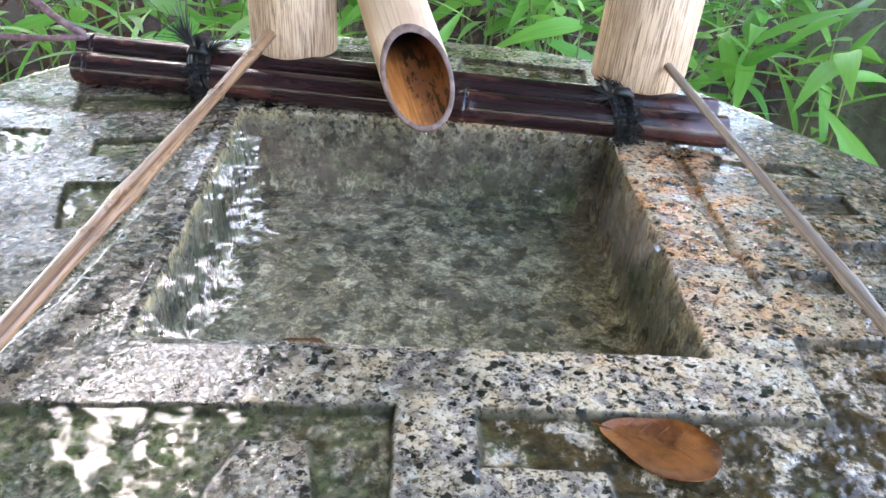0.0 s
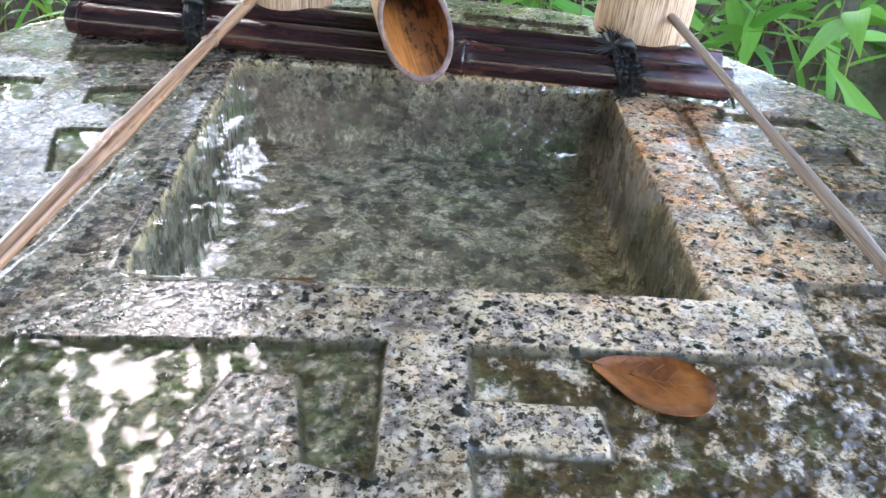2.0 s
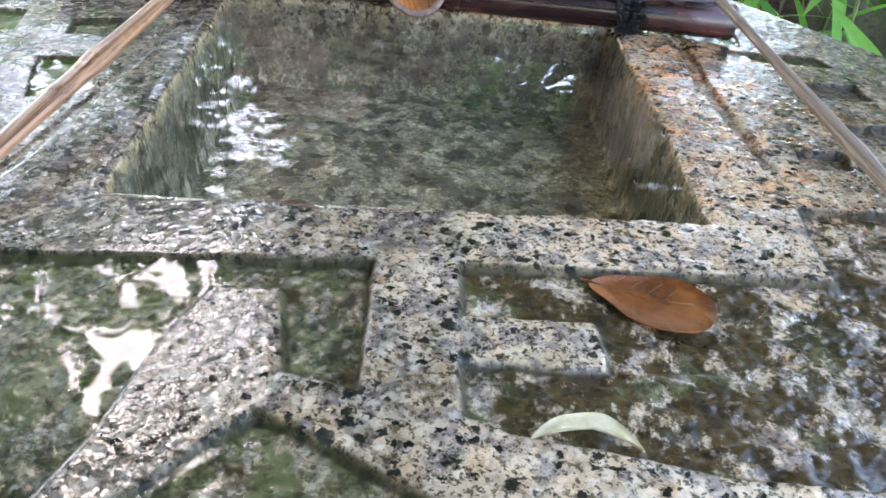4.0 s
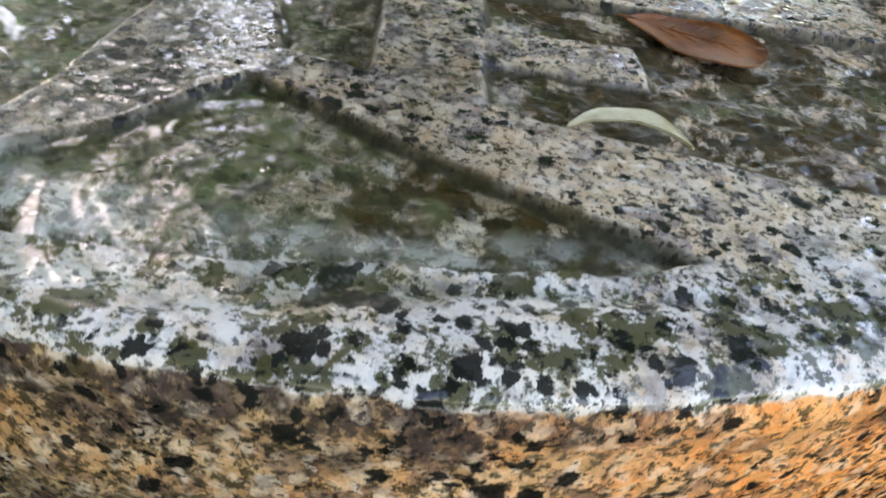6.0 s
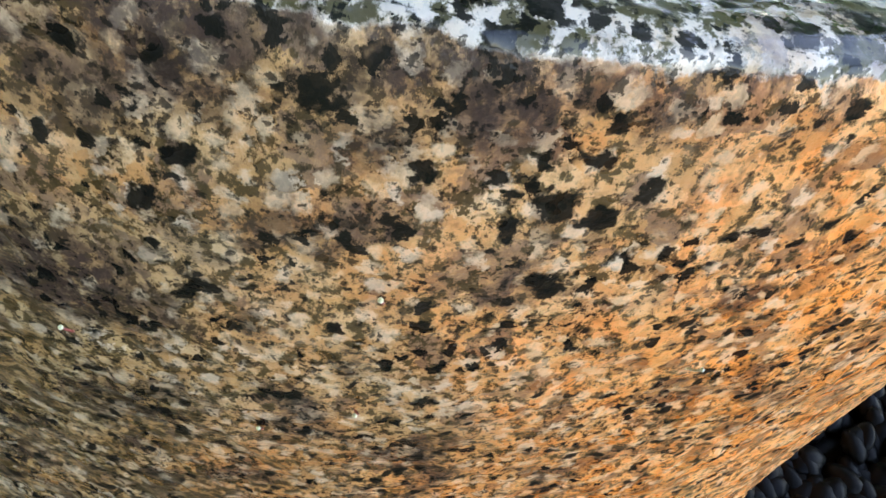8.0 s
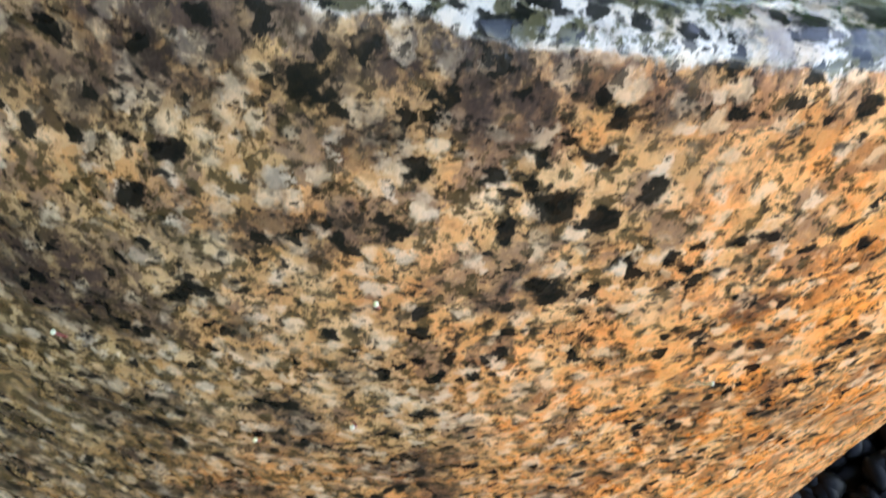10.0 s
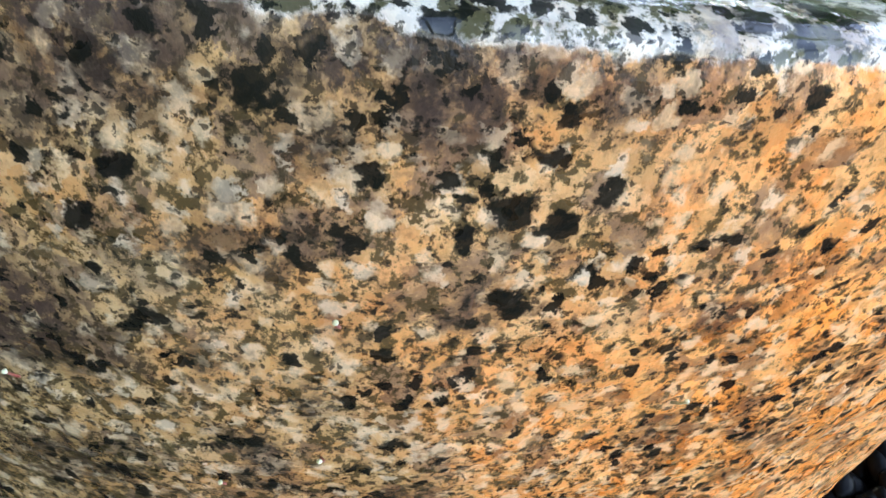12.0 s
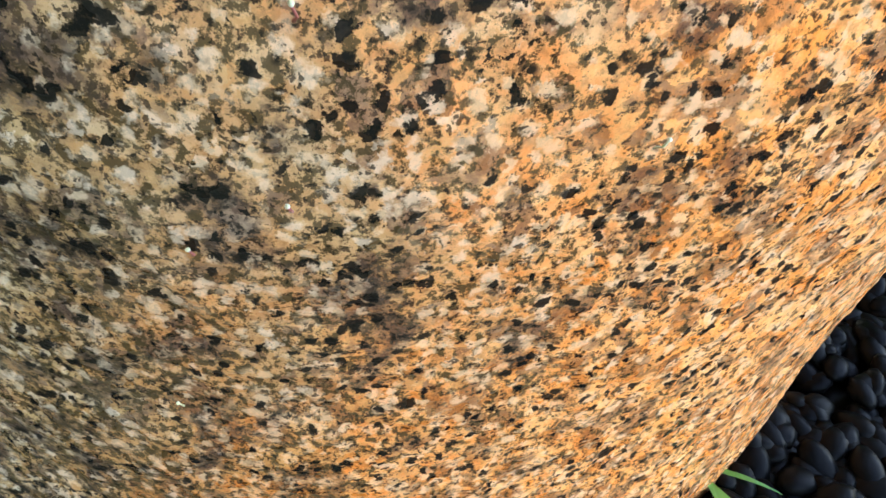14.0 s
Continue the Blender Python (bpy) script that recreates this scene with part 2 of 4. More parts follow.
    edge_dirt = m.step(m.noise(48, 4, 0.65), 0.34, 0.56, m.step(x, 0.0, 0.05, 0.35, 0.65), 0.95)
    base = m.mix(m.math("MULTIPLY", slime, edge_dirt), base, m.mix(m.noise(70, 3), (0.028, 0.022, 0.010), (0.075, 0.058, 0.026)))
    # white wet feldspar and olive growths along the front lip
    base = m.mix(m.math("MULTIPLY", lip, m.step(m.noise(70, 5, 0.65), 0.38, 0.58, 0.08, 0.74)), base, (0.82, 0.76, 0.66))
    tuft = m.step(m.math("ADD", m.noise(95, 6, 0.7), m.math("MULTIPLY", crowd, 0.14)), 0.488, 0.545, 0, 0.94)
    base = m.mix(m.math("MULTIPLY", m.math("MULTIPLY", lip, tuft), m.math("SUBTRACT", 1.0, m.math("MULTIPLY", flank, 0.6))), base, m.mix(m.noise(50, 2), (0.030, 0.026, 0.010), (0.10, 0.092, 0.022)))
    # black mica: a few large flakes, many small ones
    big = m.math("MULTIPLY", m.step(m.math("ADD", m.axis(m.voronoi(112, co), 1), crowd), 0.92, 0.98), m.step(m.voronoi(112, co, "Distance"), 0.62, 0.46))
    mid = m.math("MULTIPLY", m.step(m.math("ADD", m.axis(m.voronoi(215, co), 1), crowd), 0.79, 0.84), m.step(m.voronoi(215, co, "Distance"), 0.60, 0.46))
    dot = m.math("MULTIPLY", m.step(m.math("ADD", m.axis(m.voronoi(430, co), 2), crowd), 0.66, 0.72), m.step(m.voronoi(430, co, "Distance"), 0.55, 0.36))
    black = m.math("MAXIMUM", m.math("MAXIMUM", m.math("MULTIPLY", big, m.math("SUBTRACT", 1.0, m.math("MULTIPLY", flank, 0.55))), mid), m.math("MULTIPLY", dot, 0.85))
    black = m.math("MAXIMUM", black, near(FLAKES, 0.0007))
    black = m.math("MULTIPLY", black, m.math("SUBTRACT", 0.97, m.math("MAXIMUM", m.math("MULTIPLY", hole, 0.6), m.math("MULTIPLY", alg, 0.5))))
    base = m.mix(black, base, m.mix(m.noise(60, 2), (0.004, 0.004, 0.005), (0.012, 0.014, 0.010)))
    wet = m.math("MULTIPLY", m.math("MULTIPLY", top, near_side), m.math("SUBTRACT", 1.0, alg))
    rough = m.math("ADD", m.step(m.noise(35, 3, 0.6), 0.35, 0.65, 0.22, 0.36), m.math("MULTIPLY", slime, 0.3))
    pits = m.math("ADD", m.noise(150, 4, 0.55), m.math("MULTIPLY", m.noise(420, 3, 0.6), 0.25))
    pits = m.math("MULTIPLY", pits, m.math("SUBTRACT", 0.32, m.math("MULTIPLY", top, 0.14)))
    m.bump(pits, 0.8, 0.0036)
    # the film of water, beaded a little where it runs
    film_bump = m.t.nodes.new("ShaderNodeBump")
    film_bump.inputs["Strength"].default_value, film_bump.inputs["Distance"].default_value = 1.0, 0.0002
    m.link(m.math("MULTIPLY", m.noise(150, 2.0, 0.5), m.math("ADD", 0.4, wet)), film_bump.inputs["Height"])
    m.link(film_bump.outputs[0], m.b.inputs["Coat Normal"])
    coat = m.math("MULTIPLY", m.math("MULTIPLY", top, m.math("SUBTRACT", 1.0, m.math("MULTIPLY", lip, 0.4))), m.math("SUBTRACT", 1.0, m.math("MAXIMUM", m.math("MULTIPLY", slime, 0.95), m.math("MULTIPLY", alg, 0.78))))
    level = m.math("SUBTRACT", 0.34, m.math("MAXIMUM", m.math("MULTIPLY", flank, 0.12), m.math("MULTIPLY", top, 0.2)))
    level = m.math("MULTIPLY", level, m.math("SUBTRACT", 1.0, m.math("MULTIPLY", black, 0.45)))
    return m.set(base, rough, Specular_IOR_Level=level, Coat_Weight=coat, Coat_Roughness=0.02, Coat_IOR=1.45)


def water_material(name, tint, wave, depth, splashed=False):
    m = Mat(name)
    clear = m.t.nodes.new("ShaderNodeBsdfTransparent")
    clear.inputs[0].default_value = (*tint, 1)
    gloss = m.t.nodes.new("ShaderNodeBsdfGlossy")
    gloss.inputs["Roughness"].default_value = 0.02
    fres = m.t.nodes.new("ShaderNodeLayerWeight")
    shine = m.math("MULTIPLY_ADD", m.math("POWER", fres.outputs["Facing"], 5.0), 0.96, 0.038)
    bump = m.t.nodes.new("ShaderNodeBump")
    bump.inputs["Strength"].default_value, bump.inputs["Distance"].default_value = 1.0, depth
    height = m.noise(wave, 2, 0.5, dist=0.6)
    if splashed:
        height = m.math("MULTIPLY", height, m.step(m.noise(34, 3, 0.6), 0.50, 0.62, 0.03, 1.0))
    m.link(height, bump.inputs["Height"])
    for s in (gloss.inputs["Normal"], fres.inputs["Normal"]):
        m.link(bump.outputs[0], s)
    mix = m.t.nodes.new("ShaderNodeMixShader")
    m.link(shine, mix.inputs[0])
    m.link(clear.outputs[0], mix.inputs[1])
    m.link(gloss.outputs[0], mix.inputs[2])
    m.link(mix.outputs[0], m.out.inputs["Surface"])
    return m.m


def cane_material(name, dark, light, rough, streak=9.0, wear=(0.3, 0.2, 0.1), worn=0.3, relief=0.3, fine=(0.42, 0.70), across=760):
    """Bamboo: fibres run along the local z axis."""
    m = Mat(name)
    fib = m.noise(1, 5, 0.65, m.scaled(across, across, streak * 3))
    patch = m.noise(28, 4, 0.6, m.scaled(1.6, 1.6, 0.5))
    base = m.mix(m.step(fib, *fine), light, dark)
    base = m.mix(m.math("MULTIPLY", m.step(patch, 0.5, 0.68), worn), base, wear)
    if relief:
        m.bump(fib, relief, 0.0008)
    return m.set(base, m.step(patch, 0.3, 0.7, rough, rough + 0.15))


def spout_inside_material():
    """Wet orange bamboo, black deeper in, darker and black-spotted along one side."""
    m = Mat("spout_inside")
    x, z = m.axis(m.co, 0), m.axis(m.co, 2)
    fib = m.noise(1, 4, 0.6, m.scaled(520, 520, 26))
    base = m.mix(m.step(fib, 0.40, 0.66), (0.52, 0.19, 0.050), (0.30, 0.10, 0.026))
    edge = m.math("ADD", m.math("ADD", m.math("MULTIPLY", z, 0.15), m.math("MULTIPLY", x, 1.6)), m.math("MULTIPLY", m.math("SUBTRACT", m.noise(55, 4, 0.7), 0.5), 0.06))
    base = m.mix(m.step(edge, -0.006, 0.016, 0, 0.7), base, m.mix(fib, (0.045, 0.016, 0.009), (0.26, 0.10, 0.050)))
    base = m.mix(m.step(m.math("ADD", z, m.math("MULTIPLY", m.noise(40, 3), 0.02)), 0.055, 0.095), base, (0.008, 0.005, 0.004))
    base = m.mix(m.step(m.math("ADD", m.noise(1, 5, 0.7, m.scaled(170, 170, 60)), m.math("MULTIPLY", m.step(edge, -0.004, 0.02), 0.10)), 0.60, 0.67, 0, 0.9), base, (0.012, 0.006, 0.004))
    m.bump(fib, 0.2, 0.0008)
    return m.set(base, 0.3)


def leaf_material(name, a, b, rough=0.38, by_island=False):
    m = Mat(name)
    pick = m.island() if by_island else m.chance()
    base = m.mix(pick, a, b)
    vein = m.noise(1, 2, 0.5, m.scaled(900, 14, 14))
    base = m.mix(m.step(vein, 0.45, 0.7, 0, 0.25), base, tuple(min(1, c * 1.5) for c in b))
    m.bump(vein, 0.15, 0.0006)
    m.set(base, rough)
    thin = m.t.nodes.new("ShaderNodeBsdfTranslucent")
    m.link(base, thin.inputs[0])
    mix = m.t.nodes.new("ShaderNodeMixShader")
    mix.inputs[0].default_value = 0.45
    m.link(m.b.outputs[0], mix.inputs[1])
    m.link(thin.outputs[0], mix.inputs[2])
    m.link(mix.outputs[0], m.out.inputs["Surface"])
    return m.m


def soil_material():
    m = Mat("soil")
    base = m.ramp(m.noise(45, 6, 0.7), [(0.3, (0.005, 0.003, 0.0018)), (0.5, (0.018, 0.009, 0.005)), (0.7, (0.042, 0.021, 0.012))])
    m.bump(m.noise(90, 5, 0.7), 0.8, 0.01)
    return m.set(base, 0.9, Specular_IOR_Level=0.12)


def rock_material():
    m = Mat("rock")
    base = m.ramp(m.noise(14, 6, 0.7), [(0.3, (0.07, 0.06, 0.045)), (0.5, (0.16, 0.145, 0.12)), (0.7, (0.25, 0.235, 0.205))])
    base = m.mix(m.step(m.noise(90, 4, 0.7), 0.52, 0.66), base, (0.10, 0.095, 0.08))
    m.bump(m.noise(60, 6, 0.7), 0.7, 0.008)
    return m.set(base, 0.8)


def plain_material(name, a, b, scale, rough, bump=0.3, depth=0.001, random_tone=False):
    m = Mat(name)
    base = m.mix(m.step(m.noise(scale, 5, 0.65), 0.35, 0.65), a, b)
    if random_tone:
        base = m.mix(m.math("MULTIPLY", m.chance(), 0.7), base, tuple(c * 1.5 for c in b))
    m.bump(m.noise(scale * 3, 4, 0.6), bump, depth)
    return m.set(base, rough)


GRANITE = granite_material()
WATER = water_material("basin_water", (0.96, 0.98, 0.95), 36, 0.00026)
POOL = water_material("pool_water", (0.97, 0.98, 0.93), 45, 0.00009)
SPLASHED = water_material("splashed_water", (0.97, 0.98, 0.94), 70, 0.0003, True)
CANE_DARK = cane_material("smoked_bamboo", (0.012, 0.006, 0.008), (0.024, 0.010, 0.011), 0.13, 3.0, (0.13, 0.040, 0.026), 0.55, 0.0)
CANE_PALE = cane_material("pale_bamboo", (0.54, 0.34, 0.21), (0.70, 0.48, 0.31), 0.30, 4.0, (0.46, 0.25, 0.15), 0.5, 0.08)
CANE_CUP = cane_material("dry_bamboo", (0.22, 0.12, 0.070), (0.66, 0.45, 0.29), 0.6, 9.0, (0.42, 0.25, 0.15), 0.55, 0.4, (0.44, 0.64), 640)
CANE_GREY = cane_material("grey_bamboo", (0.10, 0.065, 0.045), (0.27, 0.19, 0.135), 0.35, 2.5, (0.20, 0.12, 0.08), 0.4, 0.1)
CANE_WARM = cane_material("wet_bamboo", (0.10, 0.048, 0.028), (0.33, 0.17, 0.085), 0.25, 2.0, (0.10, 0.050, 0.036), 0.65, 0.1, (0.44, 0.64), 420)
CANE_RIM = plain_material("cut_bamboo", (0.10, 0.050, 0.036), (0.24, 0.145, 0.115), 70, 0.45)
CANE_INSIDE = spout_inside_material()
ROPE = plain_material("black_palm_rope", (0.003, 0.003, 0.003), (0.007, 0.006, 0.006), 400, 0.42)
SOIL = soil_material()
ROCK = rock_material()
PEBBLE = plain_material("black_pebble", (0.0012, 0.0012, 0.0012), (0.0035, 0.0035, 0.003), 60, 0.38, 0.2, random_tone=True)
PEBBLE.node_tree.nodes["Principled BSDF"].inputs["Specular IOR Level"].default_value = 0.045
SASA = leaf_material("bamboo_grass_leaf", (0.085, 0.30, 0.042), (0.25, 0.54, 0.10))
STEM = plain_material("green_stem", (0.09, 0.16, 0.03), (0.20, 0.22, 0.07), 50, 0.5)
TWIG = plain_material("purple_twig", (0.10, 0.045, 0.05), (0.26, 0.15, 0.15), 120, 0.5)
FOLIAGE = leaf_material("tree_leaf", (0.07, 0.19, 0.03), (0.17, 0.34, 0.07), 0.5, True)
BARK = plain_material("bark", (0.05, 0.035, 0.025), (0.15, 0.115, 0.085), 30, 0.85, 0.9, 0.01)
LITTER = leaf_material("dry_leaf", (0.022, 0.008, 0.004), (0.090, 0.034, 0.016), 0.8, True)
LEAF_BROWN = plain_material("wet_brown_leaf", (0.10, 0.026, 0.005), (0.25, 0.080, 0.014), 55, 0.42, 0.35)
LEAF_BROWN.node_tree.nodes["Principled BSDF"].inputs["Specular IOR Level"].default_value = 0.25
LEAF_PALE = plain_material("pale_leaf", (0.44, 0.37, 0.20), (0.60, 0.53, 0.34), 80, 0.7)
LEAF_PALE.node_tree.nodes["Principled BSDF"].inputs["Specular IOR Level"].default_value = 0.15
SPROUT_RED = plain_material("sprout_red", (0.28, 0.06, 0.05), (0.42, 0.13, 0.10), 300, 0.4)
SPROUT_PALE = plain_material("sprout_pale", (0.65, 0.66, 0.35), (0.80, 0.80, 0.62), 300, 0.35)
MOSS = plain_material("moss", (0.07, 0.11, 0.02), (0.20, 0.24, 0.05), 220, 0.8, 0.9, 0.003)


# ---- mesh helpers ----
def obj(name, verts, faces, mat, parent=None, label="", smooth=True):
    me = bpy.data.meshes.new(name)
    me.from_pydata([tuple(map(float, v)) for v in verts], [], faces)
    me.polygons.foreach_set("use_smooth", [smooth] * len(me.polygons))
    me.materials.append(mat)
    me.update()
    ob = new(name, me)
    if parent:
        ob.parent = parent
    if label:
        ob["label"] = label
    return ob


def empty(name, m, label, category, group=""):
    e = new(name)
    e.empty_display_size = 0.05
    e.matrix_world = m
    return tagged(e, label, category, group)


def frame_along(d):
    d = Vector(d).normalized()
    side = d.cross(Vector((0, 0, 1)) if abs(d.z) < 0.9 else Vector((0, 1, 0))).normalized()
    return side, side.cross(d), d


def tube_data(path, radii, n=16, caps=True):
    """Vertices and faces of a round bar along a path."""
    verts, faces = [], []
    for i, p in enumerate(path):
        a, b = Vector(path[max(i - 1, 0)]), Vector(path[min(i + 1, len(path) - 1)])
        u, v, _ = frame_along(b - a)
        for k in range(n):
            w = 2 * math.pi * k / n
            verts.append(Vector(p) + (u * math.cos(w) + v * math.sin(w)) * radii[i])
    for i in range(len(path) - 1):
        for k in range(n):
            faces.append((i * n + k, i * n + (k + 1) % n, (i + 1) * n + (k + 1) % n, (i + 1) * n + k))
    if caps:
        faces.append(tuple(range(n))[::-1])
        faces.append(tuple((len(path) - 1) * n + k for k in range(n)))
    return verts, faces


def join_data(parts):
    verts, faces = [], []
    for v, f in parts:
        o = len(verts)
        verts += list(v)
        faces += [tuple(i + o for i in face) for face in f]
    return verts, faces


def lattice(p, seed):
    """Smooth value noise in 0..1 at the rows of p."""
    i = np.floor(p).astype(np.int64)
    f = p - i
    f = f * f * (3 - 2 * f)
    total = 0.0
    for dx in (0, 1):
        for dy in (0, 1):
            for dz in (0, 1):
                h = ((i[:, 0] + dx) * 73856093) ^ ((i[:, 1] + dy) * 19349663) ^ ((i[:, 2] + dz) * 83492791) ^ (seed * 2654435)
                h = (h ^ (h >> 13)) * 1274126177
                h = ((h ^ (h >> 16)) & 0xFFFF) / 65535.0
                w = (f[:, 0] if dx else 1 - f[:, 0]) * (f[:, 1] if dy else 1 - f[:, 1]) * (f[:, 2] if dz else 1 - f[:, 2])
                total = total + w * h
    return total


def fbm(p, scale, octaves=3, seed=1):
    out, amp, norm = 0.0, 1.0, 0.0
    for k in range(octaves):
        out = out + amp * (lattice(p * scale * 2**k, seed + k) - 0.5)
        norm += amp
        amp *= 0.5
    return out / norm * 2


def poly_distance(px, py, poly):
    """Signed distance to a polygon, negative inside."""
    best, inside = np.full(px.shape, 9.0), np.zeros(px.shape, bool)
    for (ax, ay), (bx, by) in zip(poly, poly[1:] + poly[:1]):
        ex, ey = bx - ax, by - ay
        t = np.clip(((px - ax) * ex + (py - ay) * ey) / (ex * ex + ey * ey), 0, 1)
        best = np.minimum(best, np.hypot(px - ax - t * ex, py - ay - t * ey))
        cross = (ay > py) != (by > py)
        inside ^= cross & (px < (bx - ax) * (py - ay) / (by - ay + 1e-12) + ax)
    return np.where(inside, -best, best)


# ---- the stone basin ----
TOP = 0.45
BASIN = [(-0.160, -0.190), (0.187, -0.176), (0.177, 0.180), (-0.186, 0.186)]
# sunk floors between the raised strokes: outline, depth, algae
SUNK = [
    ([(-0.32, -0.270), (-0.180, -0.254), (-0.001, -0.237), (0.004, -0.331), (-0.028, -0.322), (-0.041, -0.266), (-0.075, -0.266),
      (-0.087, -0.310), (-0.093, -0.365), (-0.106, -0.412), (-0.20, -0.375), (-0.29, -0.31)], 0.0052, 0.8),
    ([(0.043, -0.237), (0.238, -0.226), (0.244, -0.152), (0.310, -0.146), (0.385, -0.15), (0.35, -0.24), (0.27, -0.325), (0.204, -0.364),
      (0.148, -0.362), (0.116, -0.356), (0.065, -0.347), (0.047, -0.341)], 0.0046, 1.0),
    ([(-0.17, -0.418), (-0.106, -0.420), (-0.082, -0.402), (-0.060, -0.381), (-0.043, -0.355), (-0.035, -0.347), (-0.020, -0.351),
      (0.012, -0.371), (0.050, -0.390), (0.085, -0.404), (0.110, -0.414), (0.078, -0.425), (0.03, -0.430), (-0.02, -0.437), (-0.09, -0.440)], 0.0050, 1.0),
    ([(-0.385, 0.092), (-0.334, 0.096), (-0.323, 0.050), (-0.360, 0.042)], 0.0048, 0.8),
    ([(-0.287, 0.080), (-0.236, 0.098), (-0.226, 0.057), (-0.279, 0.048)], 0.0048, 0.8),
    ([(-0.277, -0.004), (-0.231, 0.004), (-0.219, -0.060), (-0.254, -0.074)], 0.0048, 0.8),
    ([(-0.345, 0.185), (-0.235, 0.200), (-0.230, 0.163), (-0.335, 0.142)], 0.0045, 0.8),
    ([(-0.204, 0.165), (-0.197, 0.165), (-0.212, -0.160), (-0.235, -0.255), (-0.244, -0.252), (-0.219, -0.155)], 0.0014, 0.25),
    ([(0.229, 0.165), (0.238, 0.165), (0.237, 0.03), (0.246, -0.102), (0.238, -0.102), (0.226, 0.03)], 0.0034, 0.5),
    ([(0.305, 0.062), (0.362, 0.066), (0.361, 0.030), (0.303, 0.026)], 0.0045, 0.8),
    ([(0.269, -0.068), (0.302, -0.068), (0.298, -0.092), (0.268, -0.094)], 0.0046, 0.6),
    ([(0.31, -0.02), (0.37, -0.014), (0.372, -0.048), (0.312, -0.052)], 0.0046, 0.8),
    ([(0.262, 0.128), (0.350, 0.126), (0.355, 0.104), (0.263, 0.108)], 0.0044, 0.8),
    ([(0.238, 0.198), (0.290, 0.178), (0.286, 0.142), (0.240, 0.160)], 0.0045, 0.6),
    ([(0.020, 0.318), (0.172, 0.300), (0.176, 0.380), (0.030, 0.398)], 0.0048, 0.9),
    ([(-0.145, 0.318), (-0.012, 0.322), (-0.008, 0.398), (-0.130, 0.384)], 0.0048, 0.9),
    ([(-0.27, -0.385), (-0.17, -0.430), (-0.09, -0.436), (0.11, -0.430), (0.02, -0.446), (-0.02, -0.458), (-0.10, -0.455), (-0.20, -0.425), (-0.27, -0.395)], 0.0040, 0.35),
]
BLOCK = [(0.030, -0.276), (0.108, -0.273), (0.110, -0.307), (0.030, -0.308)]
NT = 1440


def rim_radius(a):
    """Outline of the stone: nearly round, a little flat at the far right."""
    r = 0.472 + 0.006 * np.sin(3 * a + 0.6) + 0.004 * np.sin(5 * a + 2.0)
    far = np.exp(-((np.mod(a + 0.4, 2 * np.pi) - 0.4 - 0.55) / 0.38) ** 2)
    back = np.exp(-((a - 2.3) / 0.6) ** 2)
    front = np.exp(-((np.mod(a, 2 * np.pi) - 4.85) / 0.5) ** 2)
    return r - 0.035 * far + 0.012 * back - 0.004 * front


